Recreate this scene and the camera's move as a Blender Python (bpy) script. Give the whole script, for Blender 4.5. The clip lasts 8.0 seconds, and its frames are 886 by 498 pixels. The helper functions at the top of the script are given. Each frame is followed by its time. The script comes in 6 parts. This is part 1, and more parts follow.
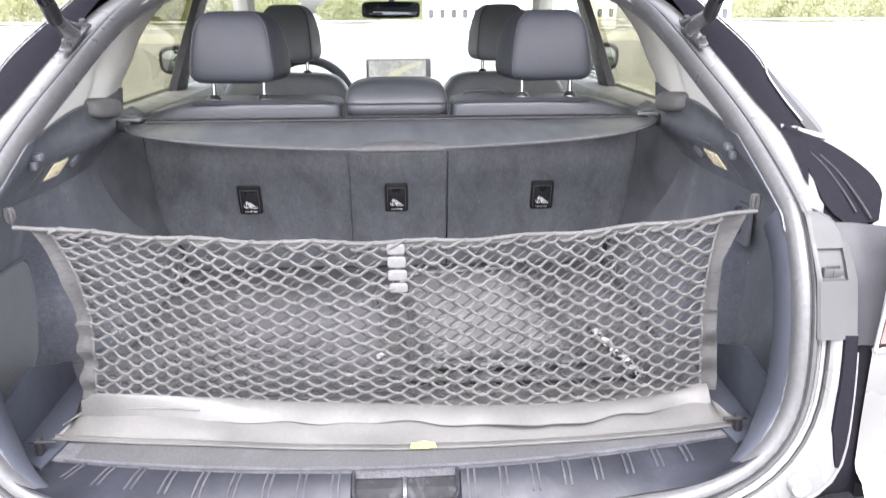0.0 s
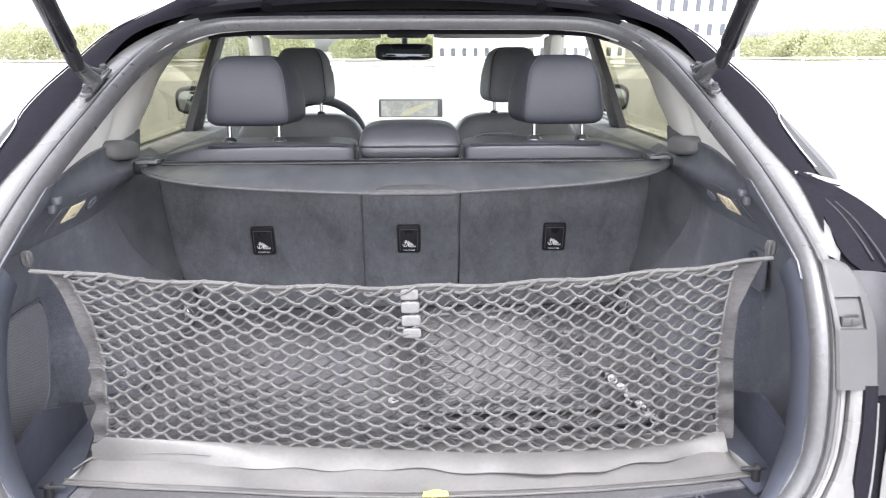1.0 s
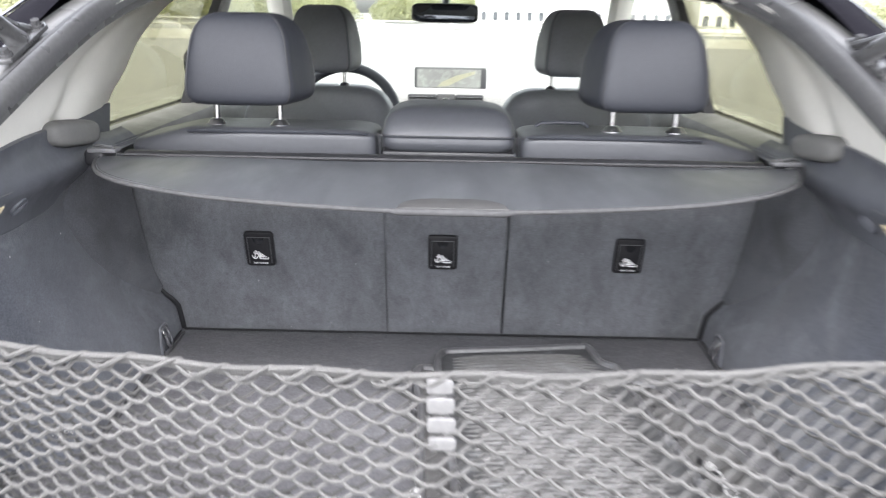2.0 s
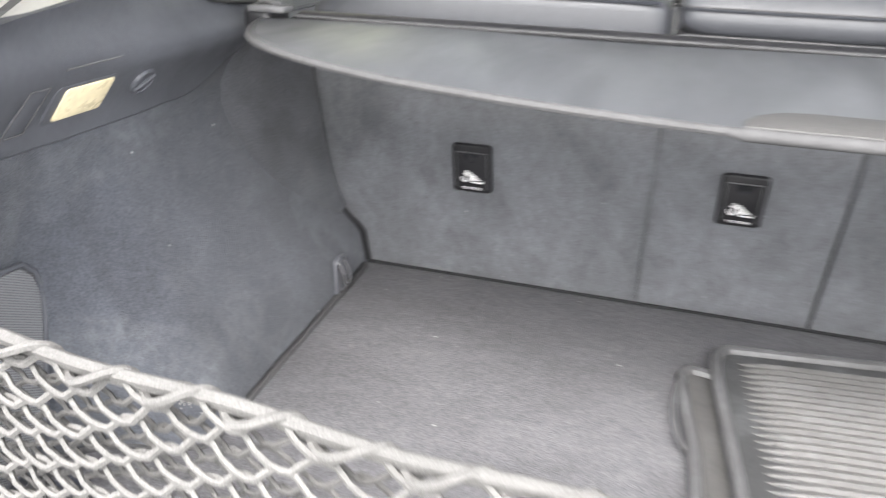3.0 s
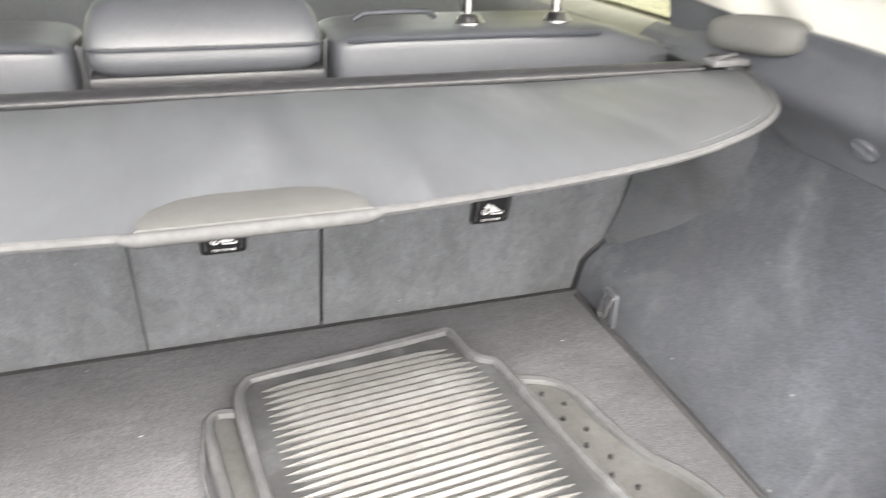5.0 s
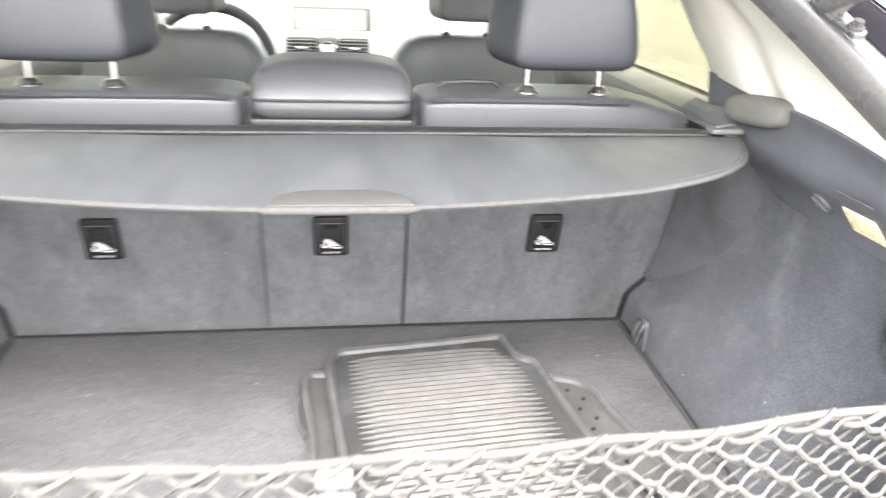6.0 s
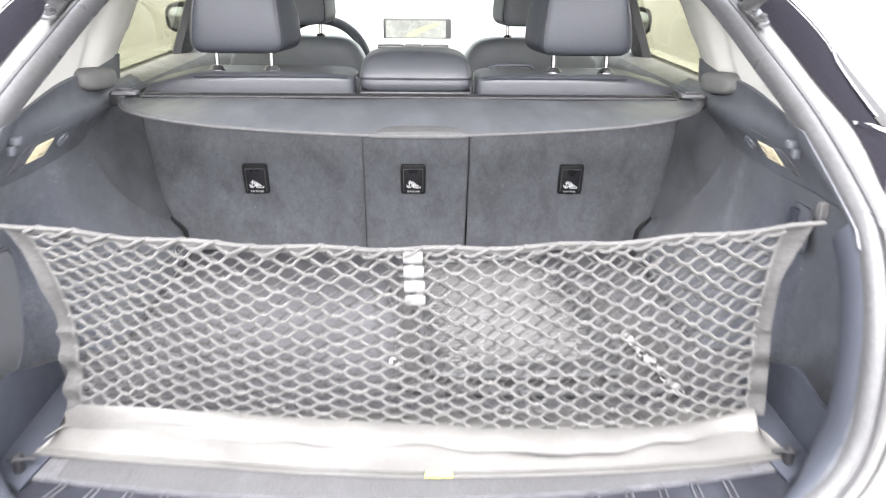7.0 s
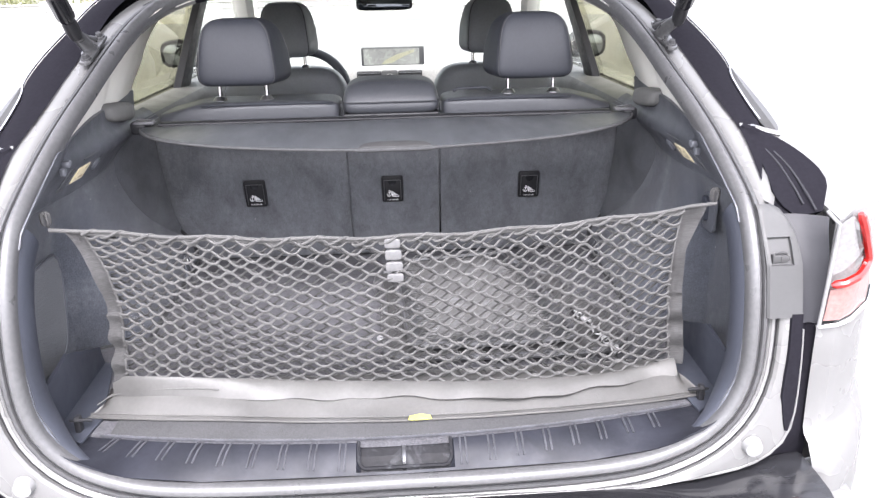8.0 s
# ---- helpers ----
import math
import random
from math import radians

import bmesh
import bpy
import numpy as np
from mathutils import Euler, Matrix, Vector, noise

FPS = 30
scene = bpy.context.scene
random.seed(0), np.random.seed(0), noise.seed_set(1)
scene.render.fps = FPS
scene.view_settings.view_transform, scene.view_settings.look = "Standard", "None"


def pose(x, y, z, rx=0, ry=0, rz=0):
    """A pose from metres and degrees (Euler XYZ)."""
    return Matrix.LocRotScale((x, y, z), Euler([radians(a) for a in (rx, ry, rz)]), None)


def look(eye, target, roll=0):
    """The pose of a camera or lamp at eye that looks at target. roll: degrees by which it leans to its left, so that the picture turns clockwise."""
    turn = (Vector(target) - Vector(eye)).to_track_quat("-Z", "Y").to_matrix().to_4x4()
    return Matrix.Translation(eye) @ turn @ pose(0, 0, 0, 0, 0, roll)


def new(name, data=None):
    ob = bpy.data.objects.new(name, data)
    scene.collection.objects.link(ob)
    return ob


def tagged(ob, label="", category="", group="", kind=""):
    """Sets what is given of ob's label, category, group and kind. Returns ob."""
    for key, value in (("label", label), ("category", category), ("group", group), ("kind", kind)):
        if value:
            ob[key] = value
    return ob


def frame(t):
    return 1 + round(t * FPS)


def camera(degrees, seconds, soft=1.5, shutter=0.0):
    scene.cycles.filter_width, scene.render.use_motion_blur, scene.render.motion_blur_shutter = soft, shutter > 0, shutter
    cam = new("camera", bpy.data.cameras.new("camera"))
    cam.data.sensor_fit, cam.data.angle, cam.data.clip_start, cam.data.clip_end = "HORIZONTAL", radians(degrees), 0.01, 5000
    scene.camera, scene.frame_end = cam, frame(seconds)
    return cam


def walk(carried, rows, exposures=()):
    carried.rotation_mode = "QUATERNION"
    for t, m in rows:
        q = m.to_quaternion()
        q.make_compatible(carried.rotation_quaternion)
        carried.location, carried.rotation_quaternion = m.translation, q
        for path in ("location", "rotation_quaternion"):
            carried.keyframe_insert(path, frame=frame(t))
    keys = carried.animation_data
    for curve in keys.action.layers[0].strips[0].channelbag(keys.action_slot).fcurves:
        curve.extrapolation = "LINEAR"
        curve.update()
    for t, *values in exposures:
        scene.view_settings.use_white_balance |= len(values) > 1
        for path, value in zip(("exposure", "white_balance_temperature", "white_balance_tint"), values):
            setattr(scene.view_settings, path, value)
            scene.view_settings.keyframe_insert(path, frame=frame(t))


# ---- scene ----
cam = camera(62.1, 8.0, soft=1.15, shutter=0.5)
PATH = [
    (0, (0.017, -0.766, 1.393), (0.121, 1.135, 0.782), -0.3),
    (0.5, (0.016, -0.785, 1.411), (0.104, 1.141, 0.878), -0.3),
    (1, (0.011, -0.761, 1.407), (0.091, 1.168, 0.888), -0.2),
    (1.2, (0.014, -0.722, 1.401), (0.088, 1.204, 0.865), -0.1),
    (1.4, (0.019, -0.657, 1.401), (0.083, 1.266, 0.847), 0.1),
    (1.6, (0.022, -0.57, 1.404), (0.07, 1.349, 0.834), 0.4),
    (1.8, (0.02, -0.472, 1.406), (0.044, 1.442, 0.818), 0.8),
    (2, (0.008, -0.371, 1.402), (-0.003, 1.536, 0.793), 1.1),
    (2.15, (-0.01, -0.298, 1.392), (-0.055, 1.6, 0.763), 1.3),
    (2.3, (-0.036, -0.232, 1.374), (-0.125, 1.656, 0.72), 1.5),
    (2.5, (-0.078, -0.156, 1.341), (-0.241, 1.711, 0.641), 1.7),
    (2.7, (-0.096, -0.081, 1.32), (-0.368, 1.745, 0.551), 1.9),
    (3, (-0.106, 0.023, 1.291), (-0.629, 1.763, 0.456), 1.5),
    (3.2, (-0.127, 0.085, 1.281), (-0.767, 1.77, 0.415), 1.7),
    (3.5, (-0.124, 0.134, 1.274), (-0.884, 1.762, 0.394), 0.4),
    (3.7, (-0.104, 0.151, 1.284), (-0.847, 1.779, 0.392), -1),
    (4, (-0.046, 0.165, 1.298), (-0.587, 1.852, 0.369), -2.4),
    (4.2, (-0.031, 0.165, 1.3), (-0.316, 1.901, 0.349), -1.4),
    (4.5, (-0.016, 0.15, 1.32), (0.094, 1.903, 0.362), -0),
    (4.7, (-0.014, 0.137, 1.334), (0.34, 1.866, 0.394), 0.9),
    (4.9, (-0.015, 0.12, 1.347), (0.524, 1.828, 0.433), 1.6),
    (5.1, (-0.016, 0.095, 1.36), (0.636, 1.795, 0.475), 2.2),
    (5.3, (-0.015, 0.062, 1.372), (0.677, 1.766, 0.518), 2.6),
    (5.5, (-0.013, 0.017, 1.383), (0.648, 1.74, 0.561), 2.75),
    (5.65, (-0.009, -0.026, 1.389), (0.58, 1.722, 0.591), 2.77),
    (5.8, (-0.003, -0.077, 1.394), (0.473, 1.704, 0.619), 2.7),
    (6, (0.008, -0.156, 1.4), (0.295, 1.676, 0.651), 2.4),
    (6.5, (0.019, -0.361, 1.427), (0.086, 1.499, 0.694), 0.8),
    (7, (0.011, -0.627, 1.42), (0.078, 1.236, 0.696), 0.7),
    (7.5, (0.021, -0.809, 1.436), (0.104, 1.059, 0.725), -0.5),
    (8, (0.022, -0.876, 1.456), (0.129, 1.006, 0.785), -1.2),
]
EXPOSURES = [(0, 1.94, 6280, 15), (0.5, 1.9, 6280, 15), (1.2, 1.7, 6280, 14), (2.5, 2.1, 6400, 11), (3.0, 2.4, 6650, 10), (3.5, 2.72, 6880, 9), (4.5, 2.7, 7050, 9), (6.0, 2.85, 6850, 10), (6.5, 2.7, 6700, 11), (7, 2.37, 6450, 12), (7.5, 2.0, 6300, 14), (8, 1.73, 6280, 16)]
walk(cam, [(t, look(eye, target, roll)) for t, eye, target, roll in PATH], EXPOSURES)

# ---- world and light: a bright overcast day on an open parking deck ----
world = bpy.data.worlds.new("overcast_sky")
scene.world = world
world.use_nodes = True
wt = world.node_tree
wt.nodes.clear()
w_out = wt.nodes.new("ShaderNodeOutputWorld")
w_bg = wt.nodes.new("ShaderNodeBackground")
w_sky = wt.nodes.new("ShaderNodeTexSky")
w_sky.sky_type = "NISHITA"
w_sky.sun_disc = False
w_sky.sun_elevation, w_sky.sun_rotation = radians(56), radians(182)
w_sky.dust_density, w_sky.air_density = 4.0, 1.0
w_hsv = wt.nodes.new("ShaderNodeHueSaturation")
w_hsv.inputs["Saturation"].default_value = 0.2
w_hsv.inputs["Value"].default_value = 2.2
w_bg.inputs["Strength"].default_value = 0.15
wt.links.new(w_sky.outputs[0], w_hsv.inputs["Color"])
wt.links.new(w_hsv.outputs[0], w_bg.inputs["Color"])
wt.links.new(w_bg.outputs[0], w_out.inputs["Surface"])

sun_data = bpy.data.lights.new("sun", "SUN")
sun_data.energy, sun_data.angle, sun_data.color = 0.6, radians(60), (1.0, 0.97, 0.92)
sun = new("sun", sun_data)
sun.matrix_world = look((0, 0, 30), (-30 * math.cos(radians(56)) * math.sin(radians(182)), -30 * math.cos(radians(56)) * math.cos(radians(182)), 30 - 30 * math.sin(radians(56))))


# ---- materials ----
def material(name, base, rough=0.6, metal=0.0, var=0.2, scale=6.0, fine=0.12, fscale=150.0, bump=0.15, bscale=400.0, coat=0.0, sheen=0.0, spec=0.5, stretch=(1, 1, 1), dust=0.0, emit=0.0, voronoi=False, smudge=0.0, specks=0.0, mid=0.0, uneven=0.08):
    """A surface with broad stains, fine grain and fine relief, in metres."""
    m = bpy.data.materials.new(name)
    m.use_nodes = True
    t = m.node_tree
    b = t.nodes["Principled BSDF"]
    co = t.nodes.new("ShaderNodeTexCoord")
    mp = t.nodes.new("ShaderNodeMapping")
    mp.inputs["Scale"].default_value = stretch
    t.links.new(co.outputs["Object"], mp.inputs["Vector"])

    def noise_node(s, detail=4.0, distort=0.0):
        n = t.nodes.new("ShaderNodeTexNoise")
        n.inputs["Scale"].default_value, n.inputs["Detail"].default_value, n.inputs["Distortion"].default_value = s, detail, distort
        t.links.new(mp.outputs[0], n.inputs["Vector"])
        return n.outputs["Fac"]

    def remap(src, lo, hi, a=0.3, c=0.7):
        n = t.nodes.new("ShaderNodeMapRange")
        n.inputs["From Min"].default_value, n.inputs["From Max"].default_value = a, c
        n.inputs["To Min"].default_value, n.inputs["To Max"].default_value = lo, hi
        t.links.new(src, n.inputs["Value"])
        return n.outputs[0]

    def times(a, c):
        n = t.nodes.new("ShaderNodeMath")
        n.operation = "MULTIPLY"
        t.links.new(a, n.inputs[0])
        t.links.new(c, n.inputs[1])
        return n.outputs[0]

    k = times(remap(noise_node(scale, 5.0, 0.6), 1 - var, 1 + var), remap(noise_node(fscale, 2.0), 1 - fine, 1 + fine))
    if mid > 0:
        k = times(k, remap(noise_node(70.0, 4.0, 0.8), 1 - mid, 1 + mid))
    if smudge > 0:
        k = times(k, remap(noise_node(scale * 1.5 + 2, 5.0, 0.5), 1.0, 1 - smudge, 0.48, 0.72))
    mul = t.nodes.new("ShaderNodeVectorMath")
    mul.operation = "SCALE"
    mul.inputs[0].default_value = base
    t.links.new(k, mul.inputs["Scale"])
    colour = mul.outputs[0]
    if dust > 0:
        d = remap(noise_node(scale * 0.9 + 1.3, 7.0, 1.4), 0.0, dust, 0.5, 0.72)
        d = times(d, remap(noise_node(90.0, 4.0), 0.55, 1.45, 0.35, 0.65))
        mix = t.nodes.new("ShaderNodeMix")
        mix.data_type = "RGBA"
        mix.inputs["B"].default_value = (0.32, 0.335, 0.36, 1)
        t.links.new(d, mix.inputs["Factor"])
        t.links.new(colour, mix.inputs["A"])
        colour = mix.outputs["Result"]
    if specks > 0:
        vo = t.nodes.new("ShaderNodeTexVoronoi")
        vo.inputs["Scale"].default_value = 34.0
        t.links.new(mp.outputs[0], vo.inputs["Vector"])
        sp = times(remap(vo.outputs["Distance"], specks, 0.0, 0.035, 0.06), remap(noise_node(9.0, 2.0), 0.0, 1.0, 0.5, 0.6))
        mx = t.nodes.new("ShaderNodeMix")
        mx.data_type = "RGBA"
        mx.inputs["B"].default_value = (0.5, 0.5, 0.5, 1)
        t.links.new(sp, mx.inputs["Factor"])
        t.links.new(colour, mx.inputs["A"])
        colour = mx.outputs["Result"]
    t.links.new(colour, b.inputs["Base Color"])
    t.links.new(remap(noise_node(scale * 3, 3.0), max(rough - uneven, 0.02), min(rough + uneven, 1)), b.inputs["Roughness"])
    b.inputs["Metallic"].default_value = metal
    b.inputs["Coat Weight"].default_value = coat
    b.inputs["Coat Roughness"].default_value = 0.05
    b.inputs["Sheen Weight"].default_value = sheen
    b.inputs["Sheen Roughness"].default_value = 0.6
    b.inputs["Specular IOR Level"].default_value = spec
    if bump > 0:
        if voronoi:
            n = t.nodes.new("ShaderNodeTexVoronoi")
            n.inputs["Scale"].default_value = bscale
            t.links.new(mp.outputs[0], n.inputs["Vector"])
            src = n.outputs["Distance"]
        else:
            src = noise_node(bscale, 3.0)
        bp = t.nodes.new("ShaderNodeBump")
        bp.inputs["Strength"].default_value, bp.inputs["Distance"].default_value = bump, 0.002
        t.links.new(src, bp.inputs["Height"])
        t.links.new(bp.outputs[0], b.inputs["Normal"])
    if emit > 0:
        b.inputs["Emission Color"].default_value = (*base, 1)
        b.inputs["Emission Strength"].default_value = emit
    return m


def pane_material(name, tint, gloss=0.02):
    """A thin pane: what lies behind shows through its tint, and it mirrors at a slant."""
    m = bpy.data.materials.new(name)
    m.use_nodes = True
    t = m.node_tree
    t.nodes.clear()
    o = t.nodes.new("ShaderNodeOutputMaterial")
    a = t.nodes.new("ShaderNodeBsdfTransparent")
    a.inputs["Color"].default_value = (*tint, 1)
    g = t.nodes.new("ShaderNodeBsdfGlossy")
    g.inputs["Roughness"].default_value = gloss
    w = t.nodes.new("ShaderNodeLayerWeight")
    w.inputs["Blend"].default_value = 0.25
    f = t.nodes.new("ShaderNodeMath")
    f.operation = "MULTIPLY"
    f.inputs[1].default_value = 0.35
    t.links.new(w.outputs["Facing"], f.inputs[0])
    x = t.nodes.new("ShaderNodeMixShader")
    t.links.new(f.outputs[0], x.inputs[0])
    t.links.new(a.outputs[0], x.inputs[1])
    t.links.new(g.outputs[0], x.inputs[2])
    t.links.new(x.outputs[0], o.inputs["Surface"])
    return m


M_CARPET = material("floor_carpet", (0.089, 0.0885, 0.096), 0.95, var=0.14, scale=5, fine=0.25, fscale=420, bump=0.9, bscale=500, sheen=0.02, spec=0.08, mid=0.09, dust=0.06, stretch=(0.6, 1.3, 1), specks=0.6)
M_STRIP = material("grey_felt", (0.062, 0.062, 0.064), 0.9, var=0.12, scale=7, fine=0.14, fscale=380, bump=0.5, bscale=500, spec=0.15, dust=0.03)
M_SIDE = material("side_carpet", (0.068, 0.073, 0.087), 0.95, var=0.17, scale=6, fine=0.25, fscale=420, bump=0.6, bscale=600, sheen=0.16, spec=0.12, dust=0.15, specks=0.7, mid=0.1)
M_BACK = material("seatback_carpet", (0.124, 0.128, 0.139), 0.95, var=0.14, scale=7, fine=0.18, fscale=480, bump=0.35, bscale=600, sheen=0.14, spec=0.12, dust=0.03, smudge=0.26, specks=0.4, mid=0.12, stretch=(1.25, 1, 0.75))
M_TRIM = material("grained_dark_plastic", (0.098, 0.102, 0.116), 0.45, var=0.12, scale=9, fine=0.06, bump=0.15, bscale=900, voronoi=True, spec=0.6)
M_APERTURE = material("dark_aperture_plastic", (0.043, 0.047, 0.060), 0.45, var=0.1, scale=9, fine=0.04, bump=0.1, bscale=900, voronoi=True, spec=0.35)
M_SILL = material("sill_plastic", (0.018, 0.019, 0.025), 0.46, var=0.25, scale=12, fine=0.08, bump=0.08, bscale=900, voronoi=True, spec=0.25, dust=0.02)
M_PIT = material("worn_black_plastic", (0.012, 0.012, 0.014), 0.6, var=0.2, scale=30, spec=0.2, dust=0.12)
M_RIB = material("worn_rib_plastic", (0.05, 0.051, 0.058), 0.55, var=0.3, scale=30, bump=0.1, spec=0.3)
M_BLACK = material("black_plastic", (0.018, 0.018, 0.02), 0.45, var=0.15, scale=20, bump=0.1, bscale=900)
M_GREYPL = material("grey_plastic", (0.11, 0.11, 0.114), 0.5, var=0.1, scale=9, bump=0.15, bscale=900)
M_BEIGE = material("beige_woven_lining", (0.73, 0.71, 0.655), 0.9, var=0.05, scale=7, fine=0.06, fscale=900, bump=0.2, bscale=1200, spec=0.2)
M_PAD = material("pale_pad_plastic", (0.16, 0.158, 0.152), 0.6, var=0.05, scale=9, fine=0.04, bump=0.1, bscale=900, voronoi=True, spec=0.3)
M_LEATHER = material("black_leather", (0.028, 0.03, 0.0365), 0.48, var=0.04, scale=10, fine=0.05, bump=0.1, bscale=600, voronoi=True, spec=0.33, uneven=0.02)
M_LEATHER_TOP = material("dark_grey_leather", (0.044, 0.046, 0.052), 0.44, var=0.05, scale=10, fine=0.05, bump=0.1, bscale=600, voronoi=True, spec=0.5, uneven=0.03)
M_BOLSTER = material("bolster_carpet", (0.08, 0.083, 0.092), 0.95, var=0.22, scale=7, fine=0.2, fscale=480, bump=0.4, bscale=600, sheen=0.12, spec=0.12, smudge=0.3)
M_TETHER = material("black_grained_cover", (0.013, 0.013, 0.015), 0.36, var=0.1, scale=20, bump=0.05)
# black leather of the front seats, paled in colour for the windscreen's light
M_FRONT_DARK = material("lightened_headrest_leather", (0.15, 0.158, 0.18), 0.5, var=0.08, scale=10, fine=0.05, bump=0.1, bscale=600, voronoi=True)
M_FRONT = material("lightened_seat_leather", (0.135, 0.142, 0.158), 0.45, var=0.08, scale=10, fine=0.05, bump=0.1, bscale=600, voronoi=True)
M_COVER = material("cover_vinyl", (0.056, 0.059, 0.065), 0.44, var=0.16, scale=4, fine=0.04, bump=0.05, bscale=800, voronoi=True, spec=0.75, smudge=0.22, dust=0.07, stretch=(1.5, 0.55, 1))
M_TAB = material("grained_grey_plastic", (0.06, 0.0595, 0.0595), 0.6, var=0.08, scale=9, fine=0.05, bump=0.2, bscale=900, voronoi=True, spec=0.3)
M_PIPING = material("grey_piping", (0.058, 0.058, 0.06), 0.7, var=0.1, bump=0.2, spec=0.2)
M_NET = material("grey_net_cord", (0.084, 0.0826, 0.0812), 0.75, var=0.12, scale=12, fine=0.25, fscale=900, bump=0.5, bscale=1500, spec=0.3)
M_STRAP = material("grey_webbing", (0.064, 0.063, 0.063), 0.85, var=0.15, scale=14, fine=0.22, fscale=300, bump=0.8, bscale=500, stretch=(0.3, 0.3, 3.0), spec=0.2)
# same cord for the rear net layer, its shade put into a darker colour
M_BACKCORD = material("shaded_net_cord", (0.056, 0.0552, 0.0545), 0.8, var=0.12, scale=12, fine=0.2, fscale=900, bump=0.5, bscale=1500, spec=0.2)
M_FABRIC = material("pale_grey_vinyl_fabric", (0.081, 0.0793, 0.0768), 0.48, var=0.14, scale=6, fine=0.05, bump=0.15, bscale=300, spec=0.4, dust=0.03)
M_TAG = material("white_label", (0.115, 0.114, 0.115), 0.6, var=0.05, bump=0.1)
M_YELLOW = material("yellow_tag", (0.75, 0.78, 0.1), 0.6, var=0.08, bump=0.1)
M_RUBBER = material("dark_rubber_mat", (0.042, 0.043, 0.045), 0.45, var=0.2, scale=14, fine=0.12, bump=0.2, spec=0.42, dust=0.1)
# rim and ribs paler than the sheet, their sheen put partly into the colour
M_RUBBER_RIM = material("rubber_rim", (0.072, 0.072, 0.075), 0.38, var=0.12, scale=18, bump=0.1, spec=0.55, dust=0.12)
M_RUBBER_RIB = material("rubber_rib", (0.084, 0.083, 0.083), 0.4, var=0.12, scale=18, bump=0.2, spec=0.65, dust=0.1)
M_RUBBER_PALE = material("worn_pale_rubber", (0.062, 0.061, 0.061), 0.5, var=0.2, scale=14, fine=0.12, bump=0.2, spec=0.5, dust=0.05)
M_SEAL = material("rubber_seal", (0.075, 0.075, 0.077), 0.35, var=0.1, scale=10, bump=0.05, spec=0.5)
M_LIP = material("black_seal_rubber", (0.055, 0.055, 0.057), 0.4, var=0.1, scale=10, bump=0.05, spec=0.4)
M_PAINT = material("silver_car_paint", (0.17, 0.169, 0.167), 0.27, metal=0.25, var=0.03, scale=3, fine=0.04, fscale=2000, bump=0.0, coat=0.2, spec=0.35)
M_DPANEL = material("gloss_black_paint", (0.012, 0.0115, 0.0145), 0.22, var=0.05, bump=0.0, spec=0.0, coat=0.02)
M_STEP = material("scuffed_black_plastic", (0.016, 0.016, 0.018), 0.16, var=0.15, scale=14, fine=0.1, bump=0.05, bscale=60, stretch=(0.4, 1, 1), dust=0.03)
M_CLIP = material("white_clip_plastic", (0.34, 0.34, 0.34), 0.35, var=0.1, bump=0.05)
M_PLUG = material("white_plug", (0.2, 0.2, 0.2), 0.5, var=0.03, bump=0.0)
M_CHROME = material("chrome", (0.75, 0.75, 0.76), 0.12, metal=1.0, var=0.04, bump=0.0)
# chrome for the posts, darkened in colour to dull the mirrored sky
M_POST = material("shaded_chrome", (0.36, 0.36, 0.37), 0.14, metal=1.0, var=0.06, bump=0.0)
M_BRACKET = material("painted_bracket", (0.17, 0.17, 0.172), 0.32, metal=0.7, var=0.1, scale=20, bump=0.05)
M_STEEL = material("steel_wire", (0.55, 0.55, 0.56), 0.3, metal=1.0, var=0.08, bump=0.05)
M_WHITE = material("white_mark", (0.75, 0.75, 0.75), 0.6, var=0.03, bump=0.0)
M_LATCH = material("pale_grey_plastic", (0.056, 0.056, 0.0565), 0.45, var=0.04, scale=9, fine=0.03, bump=0.05, bscale=900, spec=0.35)
M_SIDEPL = material("smooth_grey_plastic", (0.03, 0.03, 0.034), 0.5, var=0.06, scale=9, fine=0.03, bump=0.03, spec=0.25)
M_DOOR = material("grey_door_trim", (0.13, 0.13, 0.128), 0.6, var=0.1, bump=0.2, voronoi=True)
M_LAMP = material("warm_lamp_lens", (0.62, 0.54, 0.36), 0.3, var=0.3, scale=25, bump=0.1, emit=0.13)
M_RED = material("red_lens", (0.28, 0.008, 0.006), 0.1, var=0.05, bump=0.0, coat=1.0)
M_ROSE = material("rose_lens", (0.24, 0.13, 0.12), 0.1, var=0.04, bump=0.0, coat=1.0)
M_CLEAR = material("pale_lens", (0.18, 0.176, 0.176), 0.1, var=0.04, bump=0.0, coat=1.0)
M_CONCRETE = material("pale_deck_concrete", (0.19, 0.188, 0.182), 0.9, var=0.08, scale=0.15, fine=0.06, fscale=6, bump=0.2, bscale=30)
M_RAIL = material("pale_railing", (0.36, 0.355, 0.33), 0.8, var=0.1, scale=0.4, bump=0.1)
# leaf colours lightened and dulled to stand for haze over the distant trees
M_LEAVES = material("leaves", (0.3, 0.305, 0.2), 0.9, var=0.14, scale=0.2, fine=0.06, fscale=3, bump=0.0, spec=0.1)
lt_ = M_LEAVES.node_tree
tr_, mx_ = lt_.nodes.new("ShaderNodeBsdfTranslucent"), lt_.nodes.new("ShaderNodeMixShader")
tr_.inputs["Color"].default_value = (0.5, 0.51, 0.33, 1)
mx_.inputs[0].default_value = 0.8
lt_.links.new(lt_.nodes["Principled BSDF"].outputs[0], mx_.inputs[1])
lt_.links.new(tr_.outputs[0], mx_.inputs[2])
lt_.links.new(mx_.outputs[0], lt_.nodes["Material Output"].inputs["Surface"])
